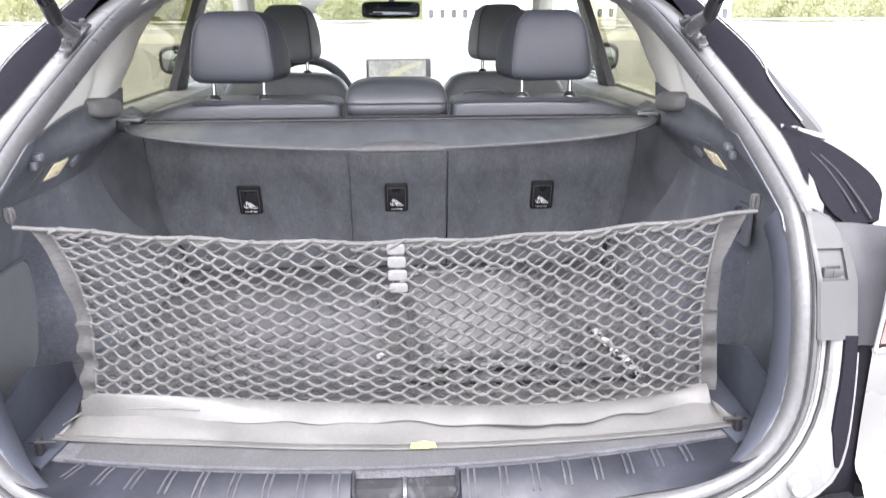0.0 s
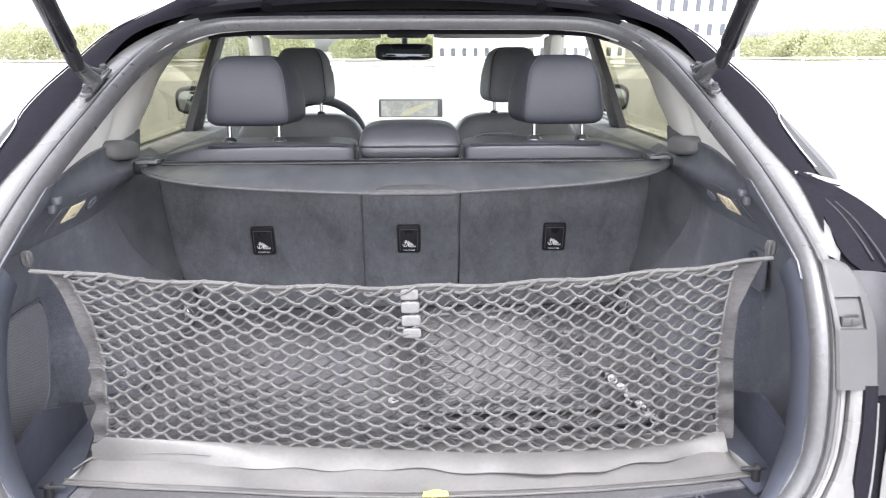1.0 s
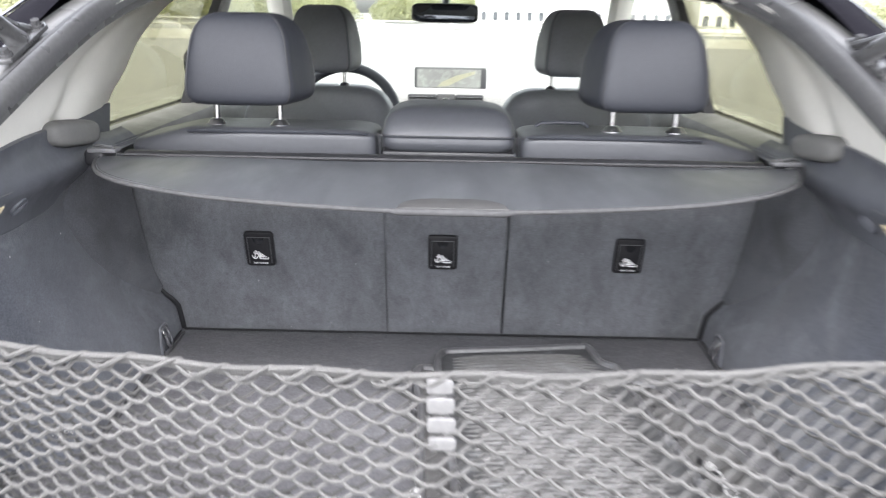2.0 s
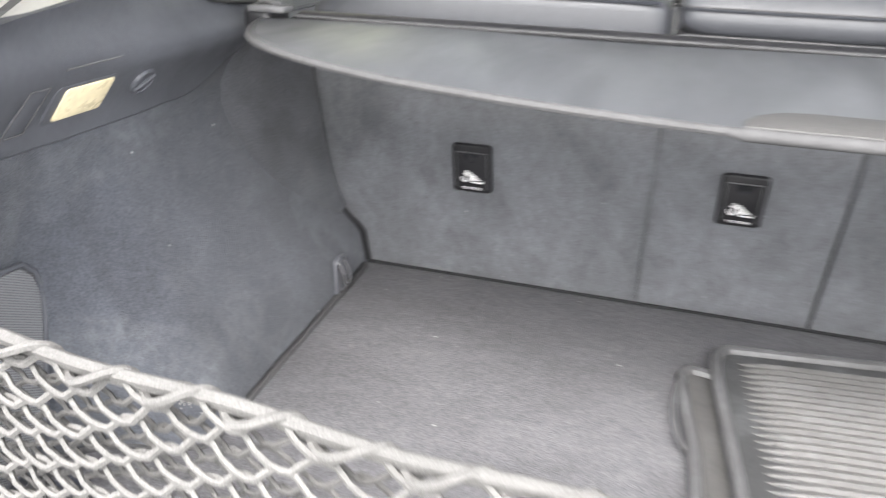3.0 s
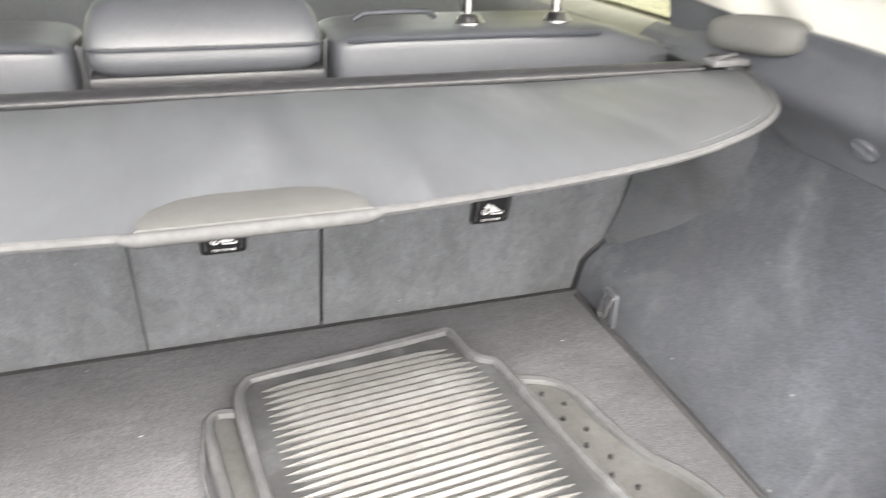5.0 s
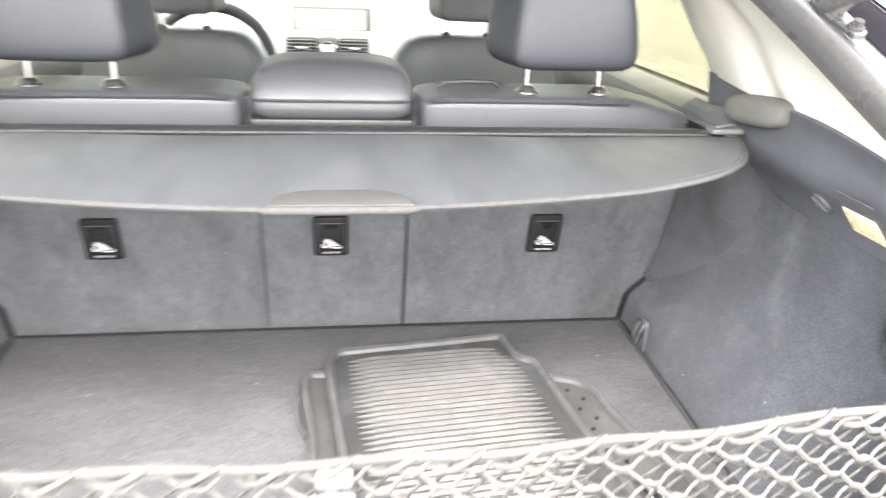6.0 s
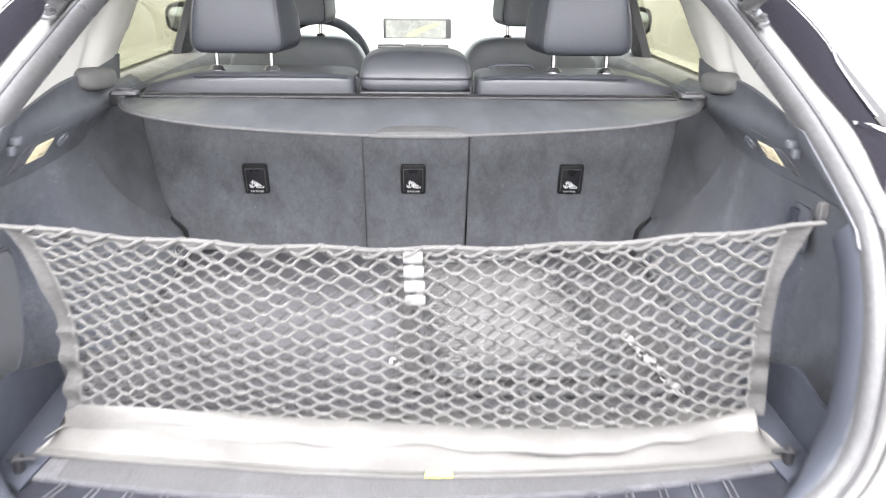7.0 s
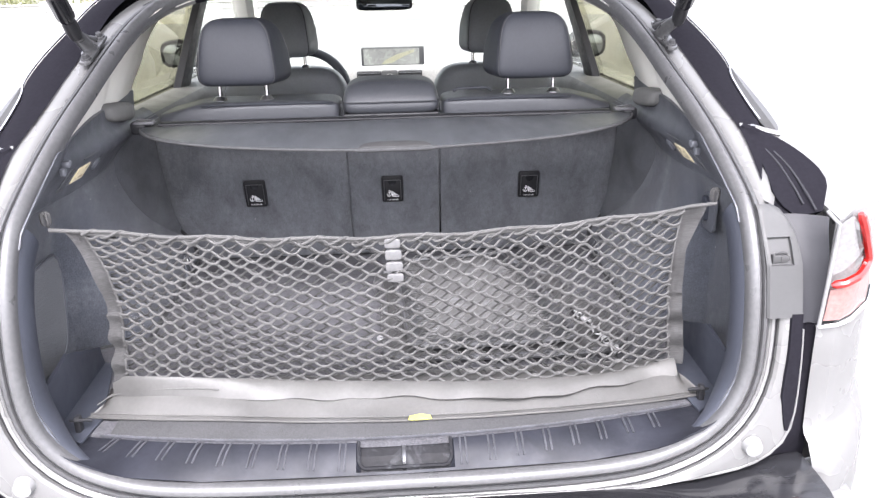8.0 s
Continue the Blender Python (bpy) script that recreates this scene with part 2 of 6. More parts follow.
M_BUILDING = material("white_facade", (0.75, 0.74, 0.72), 0.8, var=0.05, scale=0.3, bump=0.0)
M_WINDOWDARK = material("dark_window", (0.07, 0.075, 0.085), 0.45, var=0.2, bump=0.0, spec=0.3)
M_DASH = material("pale_grey_dashboard", (0.3, 0.296, 0.285), 0.7, var=0.06, bump=0.2, voronoi=True)
M_SCREEN = material("navigation_screen", (0.13, 0.135, 0.125), 0.25, var=0.25, scale=14, fine=0.05, bump=0.0, emit=0.1)
M_MAPLINE = material("map_area", (0.17, 0.168, 0.115), 0.3, var=0.1, bump=0.0, emit=0.1)
M_MIRROR = material("mirror_glass", (0.2, 0.22, 0.25), 0.02, metal=1.0, var=0.02, bump=0.0)
M_MESHPLATE = material("speaker_mesh", (0.13, 0.134, 0.15), 0.6, var=0.06, fine=0.2, fscale=700, bump=0.25, bscale=500, voronoi=True)
# rows of fine holes in the speaker mesh
mt_ = M_MESHPLATE.node_tree
co_, sx_, cx_ = mt_.nodes.new("ShaderNodeTexCoord"), mt_.nodes.new("ShaderNodeSeparateXYZ"), mt_.nodes.new("ShaderNodeCombineXYZ")
rot_, vor_, rng_ = mt_.nodes.new("ShaderNodeMapping"), mt_.nodes.new("ShaderNodeTexVoronoi"), mt_.nodes.new("ShaderNodeMapRange")
rot_.inputs["Rotation"].default_value = (0, 0, radians(30))
vor_.voronoi_dimensions = "2D"
vor_.inputs["Scale"].default_value, vor_.inputs["Randomness"].default_value = 420, 0.0
mt_.links.new(co_.outputs["Object"], sx_.inputs[0])
mt_.links.new(sx_.outputs["Y"], cx_.inputs["X"])
mt_.links.new(sx_.outputs["Z"], cx_.inputs["Y"])
mt_.links.new(cx_.outputs[0], rot_.inputs["Vector"])
mt_.links.new(rot_.outputs[0], vor_.inputs["Vector"])
rng_.inputs["From Min"].default_value, rng_.inputs["From Max"].default_value = 0.22, 0.34
rng_.inputs["To Min"].default_value, rng_.inputs["To Max"].default_value = 0.25, 1.0
mt_.links.new(vor_.outputs["Distance"], rng_.inputs["Value"])
hole_ = mt_.nodes.new("ShaderNodeVectorMath")
hole_.operation = "SCALE"
hole_.inputs[0].default_value = (0.2, 0.204, 0.215)
mt_.links.new(rng_.outputs[0], hole_.inputs["Scale"])
mt_.links.new(hole_.outputs[0], mt_.nodes["Principled BSDF"].inputs["Base Color"])
M_GLASS = pane_material("clear_window_glass", (0.93, 0.95, 0.92))
M_PRIVACY = pane_material("tinted_window_glass", (0.60, 0.60, 0.50))


# ---- mesh helpers ----
def part(name, bm, mat, parent=None, label="", smooth=True):
    """Links a bmesh as ONE mesh object, under a thing or a part if one is given."""
    me = bpy.data.meshes.new(name)
    bmesh.ops.recalc_face_normals(bm, faces=bm.faces)
    bm.to_mesh(me)
    bm.free()
    me.materials.append(mat)
    if smooth:
        for p in me.polygons:
            p.use_smooth = True
        me.set_sharp_from_angle(angle=radians(38))
    ob = new(name, me)
    if parent:
        ob.parent = parent
    return tagged(ob, label=label)


def thing(name, label, category, group="", kind="", at=(0, 0, 0)):
    ob = new(name)
    ob.empty_display_size = 0.05
    ob.location = at
    return tagged(ob, label, category, group, kind)


def solo(name, bm, mat, label, category, group="", kind="", smooth=True):
    return tagged(part(name, bm, mat, None, "", smooth), label, category, group, kind)


def curve(pts, n):
    """n points along a smooth curve through pts, evenly spaced."""
    p = np.array(pts, float)
    q = np.vstack([2 * p[0] - p[1], p, 2 * p[-1] - p[-2]])
    out = []
    for i in range(1, len(q) - 2):
        for u in np.linspace(0, 1, 24, endpoint=False):
            a, b, c, d = q[i - 1], q[i], q[i + 1], q[i + 2]
            out.append(0.5 * (2 * b + (c - a) * u + (2 * a - 5 * b + 4 * c - d) * u * u + (3 * b - a - 3 * c + d) * u ** 3))
    out.append(p[-1])
    out = np.array(out)
    s = np.concatenate([[0], np.cumsum(np.linalg.norm(np.diff(out, axis=0), axis=1))])
    t = np.linspace(0, s[-1], n)
    return np.stack([np.interp(t, s, out[:, k]) for k in range(p.shape[1])], 1)


def grid(bm, rows, closed_v=False, closed_u=False, flip=False):
    """A sheet of quads over rows of points."""
    vs = [[bm.verts.new(Vector(p)) for p in r] for r in rows]
    nr, nc = len(vs), len(vs[0])
    for i in range(nr if closed_u else nr - 1):
        for j in range(nc if closed_v else nc - 1):
            a, b, c, d = vs[i][j], vs[i][(j + 1) % nc], vs[(i + 1) % nr][(j + 1) % nc], vs[(i + 1) % nr][j]
            if len({a, b, c, d}) == 4:
                bm.faces.new((a, b, c, d))
    return vs


def thicken(bm, thick, toward):
    """Gives the sheet in bm a second skin, thick metres off, on the side that toward points to, and closes the rim."""
    bm.normal_update()
    mean = Vector((0, 0, 0))
    for f in bm.faces:
        mean += f.normal * f.calc_area()
    k = thick if mean.dot(Vector(toward)) > 0 else -thick
    rim = [(e.verts[0], e.verts[1]) for e in bm.edges if len(e.link_faces) == 1]
    faces = list(bm.faces)
    twin = {v: bm.verts.new(v.co + v.normal * k) for v in list(bm.verts)}
    for f in faces:
        bm.faces.new([twin[v] for v in reversed(f.verts)])
    for a, b in rim:
        bm.faces.new((a, b, twin[b], twin[a]))
    return bm


def sheet(rows, thick, toward):
    """A sheet over rows of points, with thickness on the side of toward."""
    bm = bmesh.new()
    grid(bm, rows)
    return thicken(bm, thick, toward)


def tube(bm, pts, r, n=8, closed=False, flat=1.0, up=None):
    """A round cord along points; r may be one radius or one for each point."""
    pts = [Vector(p) for p in pts]
    m = len(pts)
    rs = [r] * m if isinstance(r, (int, float)) else list(r)
    rings, ref = [], None
    for i, p in enumerate(pts):
        a = pts[(i - 1) % m] if (closed or i > 0) else p
        b = pts[(i + 1) % m] if (closed or i < m - 1) else p
        d = (b - a).normalized()
        if up is not None:
            x = Vector(up)
        elif ref is None:
            x = Vector((0, 0, 1)) if abs(d.z) < 0.9 else Vector((1, 0, 0))
        else:
            x = ref
        x = (x - d * x.dot(d)).normalized()
        ref = x
        y = d.cross(x)
        rings.append([bm.verts.new(p + (x * math.cos(2 * math.pi * k / n) + y * (math.sin(2 * math.pi * k / n) * flat)) * rs[i]) for k in range(n)])
    for i in range(m if closed else m - 1):
        for k in range(n):
            bm.faces.new((rings[i][k], rings[i][(k + 1) % n], rings[(i + 1) % m][(k + 1) % n], rings[(i + 1) % m][k]))
    if not closed:
        bm.faces.new(rings[0][::-1])
        bm.faces.new(rings[-1])


def box(bm, lo, hi, bevel=0.0, seg=2, m=None):
    """A block with rounded edges."""
    b2 = bmesh.new()
    bmesh.ops.create_cube(b2, size=1.0)
    for v in b2.verts:
        v.co = Vector([lo[k] + (hi[k] - lo[k]) * (v.co[k] + 0.5) for k in range(3)])
    if bevel > 0:
        bmesh.ops.bevel(b2, geom=list(b2.edges), offset=bevel, segments=seg, profile=0.5, affect="EDGES")
    if m is not None:
        b2.transform(m)
    join(bm, b2)


def join(bm, other):
    me = bpy.data.meshes.new("tmp")
    other.to_mesh(me)
    other.free()
    bm.from_mesh(me)
    bpy.data.meshes.remove(me)


def pillow(bm, c, size, e1=0.35, e2=0.35, nu=28, nv=18, warp=None, m=None):
    """A stuffed, rounded block about c; warp(x, y, z) moves its points, each from -1 to 1."""
    def sg(v, e):
        return math.copysign(abs(v) ** e, v)
    rows = []
    for i in range(nv + 1):
        f = -math.pi / 2 + math.pi * i / nv
        row = []
        for j in range(nu):
            g = 2 * math.pi * j / nu
            x, y, z = sg(math.cos(f), e1) * sg(math.cos(g), e2), sg(math.cos(f), e1) * sg(math.sin(g), e2), sg(math.sin(f), e1)
            if warp:
                x, y, z = warp(x, y, z)
            p = Vector((c[0] + x * size[0] / 2, c[1] + y * size[1] / 2, c[2] + z * size[2] / 2))
            row.append(m @ p if m is not None else p)
        rows.append(row)
    b2 = bmesh.new()
    grid(b2, rows, closed_v=True)
    bmesh.ops.remove_doubles(b2, verts=list(b2.verts), dist=1e-5)
    join(bm, b2)


def prism(bm, outline, depth, m, bevel=0.0, seg=2):
    """A flat piece: an outline in x, y, raised by depth along z, laid by the pose m."""
    b2 = bmesh.new()
    vs = [b2.verts.new((x, y, 0)) for x, y in outline]
    f = b2.faces.new(vs)
    r = bmesh.ops.extrude_face_region(b2, geom=[f])
    top = [v for v in r["geom"] if isinstance(v, bmesh.types.BMVert)]
    for v in top:
        v.co.z += depth
    bmesh.ops.recalc_face_normals(b2, faces=b2.faces)
    if bevel > 0:
        bmesh.ops.bevel(b2, geom=[e for e in b2.edges if all(abs(v.co.z - depth) < 1e-6 for v in e.verts)], offset=bevel, segments=seg, profile=0.5, affect="EDGES")
    b2.transform(m)
    join(bm, b2)


def rounded(w, h, r, n=5):
    """A rectangle with round corners, about the origin."""
    out = []
    for cx, cy, a0 in ((w / 2 - r, h / 2 - r, 0), (-w / 2 + r, h / 2 - r, 90), (-w / 2 + r, -h / 2 + r, 180), (w / 2 - r, -h / 2 + r, 270)):
        for k in range(n + 1):
            a = radians(a0 + 90 * k / n)
            out.append((cx + r * math.cos(a), cy + r * math.sin(a)))
    return out


def smooth01(v):
    v = min(max(v, 0.0), 1.0)
    return v * v * (3 - 2 * v)


SIDES = (("left", -1), ("right", 1))

# ---- the tailgate opening: one closed line, right half from the sill's middle up to the roof's middle ----
HALF = [(0, .089, .737), (.17, .089, .737), (.353, .090, .746), (.452, .095, .772), (.508, .101, .812), (.538, .11, .865), (.548, .122, .935),
        (.551, .143, 1.018), (.552, .17, 1.075), (.553, .205, 1.119), (.551, .263, 1.158), (.546, .355, 1.21), (.54, .44, 1.252), (.53, .53, 1.295),
        (.52, .63, 1.342), (.502, .745, 1.395), (.468, .83, 1.432), (.41, .88, 1.456), (.33, .893, 1.463), (.15, .897, 1.465), (0, .897, 1.465)]
LZ, LY = (.70, .745, .96, 1.05, 1.121, 1.221, 1.334, 1.5, 1.7), (.085, .09, .125, .15, .2, .372, .616, .975, 1.4)


def open_y(z):
    return float(np.interp(z, LZ, LY))


right_half = curve(HALF, 90)
LOOP = [Vector(p) for p in right_half] + [Vector((-p[0], p[1], p[2])) for p in right_half[-2:0:-1]]
FRAMES = []
for i, p in enumerate(LOOP):
    tan = (LOOP[(i + 1) % len(LOOP)] - LOOP[i - 1]).normalized()
    slope = (open_y(p.z + 0.06) - open_y(p.z - 0.06)) / 0.12
    nor = Vector((0, -1, slope)).normalized()
    nor = (nor - tan * nor.dot(tan)).normalized()
    out = tan.cross(nor)
    if out.dot(p - Vector((0, 0.4, 1.1))) < 0:
        out = -out
    FRAMES.append((p, out, nor))


def sweep(profile, lo=None, hi=None):
    """Rows of points along the opening; profile: steps outward and rearward."""
    fr = FRAMES if lo is None else [FRAMES[k % len(FRAMES)] for k in range(lo, hi)]
    return [[p + o * a + n * b for a, b in profile] for p, o, n in fr]


weatherstrip = thing("weatherstrip", "dark rubber weatherstrip round the open tailgate frame", "weatherstrip")
bm = bmesh.new()
grid(bm, sweep([(-.003, -.012), (-.004, .002), (-.0005, .010), (.005, .0135), (.011, .0135), (.016, .009), (.018, .002), (.018, -.012)]), closed_u=True)
part("bulb_seal", bm, M_SEAL, weatherstrip)
bm = bmesh.new()
grid(bm, sweep([(.0185, -.012), (.0195, .001), (.0225, .006), (.027, .0065), (.0305, .003), (.0315, -.012)]), closed_u=True)
part("outer_lip", bm, M_LIP, weatherstrip, "darker outer lip of the seal")
bm = bmesh.new()
grid(bm, sweep([(.0316, -.014), (.0322, -.003), (.0345, -.0025), (.0355, -.012)]), closed_u=True)
part("gap_line", bm, M_BLACK, weatherstrip, "thin dark line between seal and body")
for sgn, name in ((1, "right"), (-1, "left")):
    ks = [k for k in range(90) if .742 < LOOP[k].z < 1.135]
    fr = [FRAMES[k * sgn % len(FRAMES)] for k in ks]
    bm = bmesh.new()
    grid(bm, [[p + o * a * (.06 + .94 * smooth01((p.z - .742) / .09)) + n * b * (.1 + .9 * smooth01((p.z - .742) / .11)) for a, b in ((-.002, -.006), (-.006, -.012), (-.009, -.026), (-.009, -.046), (-.004, -.056), (.012, -.06), (.06, -.062))] for p, o, n in fr])
    solo("aperture_trim", bm, M_APERTURE, "dark plastic trim inside the tailgate seal", "trim", "aperture trims", "structure")

# ---- the car's body round the opening ----
car_body = thing("car_body", "silver car body with glossy black rear pillars and an open tailgate", "car")
def gutter_profile(p):
    w = .0455 + .0245 * smooth01((p.z - 1.095) / .05)
    return [(.012, -.03), (.028, -.014), (.034, -.008), (w * .6 + .012, -.004), (w - .006, -.003), (w - .002, -.001), (w, -.006), (w, -.02)]


def gutter_rows(lo, hi):
    return [[p + o * a + n * b for a, b in gutter_profile(p)] for p, o, n in (FRAMES[k % len(FRAMES)] for k in range(lo, hi))]


top_a = min(k for k in range(90) if LOOP[k].z > 1.442)
top_b = len(LOOP) - top_a
bm = bmesh.new()
grid(bm, gutter_rows(top_b - 1 - len(LOOP), top_a + 1))
part("rain_gutter", bm, M_PAINT, car_body)
low_k = len([k for k in range(90) if LOOP[k].z < 1.125])
bm = bmesh.new()
grid(bm, [[p + o * a + n * b for a, b in ((.0452, -.02), (.0456, -.006), (.0475, -.0052), (.0494, -.006), (.0496, -.02))] for p, o, n in (FRAMES[k % len(FRAMES)] for k in range(1 - low_k, low_k))])
part("panel_gap", bm, M_BLACK, car_body, "dark gap between gutter and tail panel")
bm = bmesh.new()
grid(bm, gutter_rows(top_a, top_b))
part("roof_gutter", bm, M_DPANEL, car_body, "glossy black roof edge of the opening")

lo_n = len([k for k in range(90) if LOOP[k].z < 1.10])
EDGE = curve([(0, .083, .698), (.30, .083, .698), (.42, .083, .703), (.50, .083, .714), (.563, .085, .729), (.606, .089, .758), (.626, .096, .801), (.633, .109, .885), (.633, .121, .966), (.635, .14, 1.06), (.632, .165, 1.10)], lo_n)
LONG = np.array(curve(EDGE, 400))
cut_e, cut_p = int(np.argmax(LONG[:, 2] >= .865)), min(k for k in range(90) if LOOP[k].z >= .865)


def edge_point(k):
    """The panel's outer edge beside point k of the opening."""
    if k < cut_p:
        return Vector(LONG[int(cut_e * k / cut_p)])
    z = LOOP[k].z
    return Vector((np.interp(z, LONG[cut_e:, 2], LONG[cut_e:, 0]), np.interp(z, LONG[cut_e:, 2], LONG[cut_e:, 1]), z))


rows, reflection_bands = [], {1: [], -1: []}
for k in range(-lo_n + 1, lo_n):
    p, o, n = FRAMES[k % len(FRAMES)]
    e = edge_point(abs(k))
    e.x *= 1 if k >= 0 else -1
    a = p + o * .0495
    m1 = a + o * .004 + n * .006
    if p.z > .985:
        continue
    rows.append([a - n * .02, a + n * .001, m1, m1.lerp(e, .5) + n * .003, e.lerp(a, .08), e, e - n * .014])
    # rows of a black strip that stands in for a dark reflection
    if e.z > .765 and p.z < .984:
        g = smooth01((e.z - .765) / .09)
        reflection_bands[1 if k >= 0 else -1].append([m1.lerp(e, .95 - .68 * g) + n * .0005, m1.lerp(e, .95 - .62 * g) + n * (.002 + .004 * g), m1.lerp(e, .95 - .15 * g) + n * (.003 + .002 * g), m1.lerp(e, .955) + n * .003])
bm = bmesh.new()
grid(bm, rows)
part("tail_panel", bm, M_PAINT, car_body)


def curved_plate(bm, outline, depth_at, s, thick=.006, lift=0.0):
    """A plate with an outline in x and z on the curved rear corner."""
    f = bm.faces.new([bm.verts.new((x, 0, z)) for x, z in outline])
    bmesh.ops.triangulate(bm, faces=[f])
    bmesh.ops.subdivide_edges(bm, edges=list(bm.edges), cuts=2, use_grid_fill=True)
    for v in bm.verts:
        v.co.y = depth_at(v.co.x) - lift
    thicken(bm, thick, (0, 1, 0))
    for v in bm.verts:
        v.co.x *= s
    return bm


def corner_y(x):
    return float(np.interp(x, (.60, .655, .68, .70, .75, .80, .86, .92), (.14, .118, .108, .114, .15, .22, .34, .65)))


for side, s in SIDES:
    # dark reflection in the tail panel, laid on as a black strip
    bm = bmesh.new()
    grid(bm, reflection_bands[s])
    part("reflection_band", bm, M_DPANEL, car_body, "dark band along the panel edge, standing in for a reflection")
    # glossy rear pillar outside the gutter
    inner = curve([(.40, .99, 1.51), (.54, .83, 1.45), (.578, .68, 1.368), (.592, .562, 1.31), (.60, .46, 1.263), (.610, .38, 1.224), (.612, .33, 1.198), (.606, .25, 1.15)], 30)
    edge = curve([(.50, 1.02, 1.53), (.62, .90, 1.45), (.652, .75, 1.382), (.668, .65, 1.337), (.674, .575, 1.30), (.662, .53, 1.281), (.660, .458, 1.247), (.663, .40, 1.219)], 30)
    rows = []
    for a, b in zip(inner, edge):
        a, b = Vector(a), Vector(b)
        o = b + Vector((-.004, .10, -.02))
        mid = (a + b) / 2 + Vector((0, -.008, .004))
        rows.append([Vector((s * v.x, v.y, v.z)) for v in (a, a.lerp(b, .2) + Vector((0, -.004, .004)), mid, a.lerp(b, .9) + Vector((0, -.003, .003)), b, b.lerp(o, .1), o)])
    bm = bmesh.new()
    grid(bm, rows)
    part("rear_pillar", bm, M_DPANEL, car_body, "glossy black painted rear pillar")
    bm = bmesh.new()
    bead = [Vector((s * (p[0] + .002), p[1], p[2] + .003)) for p in edge[3:30]]
    tube(bm, bead, .0026, 6)
    part("pillar_trim", bm, M_CHROME, car_body, "thin bright trim line")
    # grey fin beside the pillar's lower half
    bm = bmesh.new()
    fin = curve([(.679, .562, 1.296), (.687, .495, 1.264), (.692, .432, 1.235), (.694, .388, 1.213), (.689, .372, 1.203)], 12)
    base = curve([(.666, .545, 1.288), (.661, .49, 1.262), (.663, .43, 1.233), (.668, .39, 1.213), (.676, .378, 1.206)], 12)
    grid(bm, [[(s * b[0], b[1] + .02, b[2]), (s * b[0], b[1], b[2]), (s * (b[0] + f[0]) / 2, (b[1] + f[1]) / 2 - .006, (b[2] + f[2]) / 2 + .003), (s * f[0], f[1], f[2]), (s * f[0], f[1] + .06, f[2] - .02)] for b, f in zip(base, fin)])
    part("side_fin", bm, M_LATCH, car_body, "grey plastic fin of the pillar")
    # thin pale strip added for the bright reflection between fin and shoulder
    bm = bmesh.new()
    grid(bm, [[(s * .614, .366, 1.2185), (s * .616, .38, 1.214)], [(s * .645, .372, 1.2165), (s * .645, .37, 1.210)], [(s * .690, .37, 1.206), (s * .690, .365, 1.199)]])
    thicken(bm, .006, (0, 1, 0))
    part("reflection_sliver", bm, M_PAINT, car_body, "bright sliver below the fin, standing in for a reflection")
    # black lamp shoulder below it
    top = curve([(.616, .368, 1.2165), (.646, .357, 1.212), (.671, .34, 1.201), (.694, .312, 1.185), (.711, .277, 1.165), (.714, .252, 1.15)], 16)
    bot = curve([(.616, .36, 1.213), (.622, .305, 1.182), (.619, .257, 1.154), (.616, .215, 1.13), (.638, .192, 1.109), (.682, .193, 1.113)], 16)
    bm = bmesh.new()
    grid(bm, [[(s * a[0], a[1] + .12, a[2] - .05), (s * a[0], a[1], a[2]), (s * (a[0] * .7 + b[0] * .3), a[1] * .7 + b[1] * .3 - .006, a[2] * .7 + b[2] * .3 + .004), (s * (a[0] + b[0]) / 2, (a[1] + b[1]) / 2 - .004, (a[2] + b[2]) / 2), (s * b[0], b[1], b[2]), (s * b[0], b[1] + .03, b[2] - .02)] for a, b in zip(top, bot)])
    shoulder = part("lamp_shoulder", bm, M_DPANEL, car_body, "glossy black panel above the tail lamp")
    bm = bmesh.new()
    for dx, dz in ((0.0, 0.0), (.014, -.006)):
        tube(bm, curve([(s * (.630 + dx), .338 - dx, 1.199 + dz), (s * (.645 + dx), .29 - dx, 1.175 + dz), (s * (.652 + dx), .235 - dx, 1.143 + dz), (s * (.655 + dx), .205 - dx, 1.122 + dz)], 14), .0016, 6)
    part("crease", bm, M_SIDEPL, shoulder, "pale edge of a pressed groove")
    joint = [(.622, .19, 1.09), (.632, .197, 1.112), (.620, .222, 1.134), (.621, .26, 1.156), (.624, .307, 1.184), (.618, .362, 1.2145), (.616, .40, 1.233)]
    rows = []
    for k in range(90):
        p, o, n = FRAMES[k]
        if not 1.06 < p.z < 1.225:
            continue
        w = gutter_profile(p)[-1][0]
        q = p + o * (w - .002) + n * -.005
        e = Vector([float(np.interp(q.z, [j[2] for j in joint], [j[c] for j in joint])) for c in range(3)])
        e.z = q.z
        e.x = max(e.x, q.x + .002)
        rows.append([(s * v.x, v.y + .004, v.z) for v in (q, q.lerp(e, .5), e, e + Vector((.004, .02, 0)))])
    part("shoulder_joint", sheet(rows, .003, (0, 1, 0)), M_DPANEL, car_body, "dark panel joining gutter and lamp shoulder")
    # grey plastic panel with the bump stop in a recess
    zs = [.967, .969, .985, 1.01, 1.030, 1.0445, 1.045, 1.065, 1.0825, 1.083, 1.095, 1.105, 1.113, 1.12, 1.126]
    rows = []
    for z in zs:
        y = open_y(z) - .010
        xo = float(np.interp(z, (.966, 1.02, 1.06, 1.09, 1.108, 1.12, 1.127), (.632, .633, .632, .628, .620, .610, .596)))
        xi = .5745
        row = [(xi, y + .03), (xi + .0005, y + .003), (xi + .004, y)]
        for u in (.581, .5815, .60, .6165, .617):
            u = min(u, xo - .005)
            row.append((u, y + (.0065 if 1.0447 < z < 1.0827 and .5812 < u < .6168 else 0)))
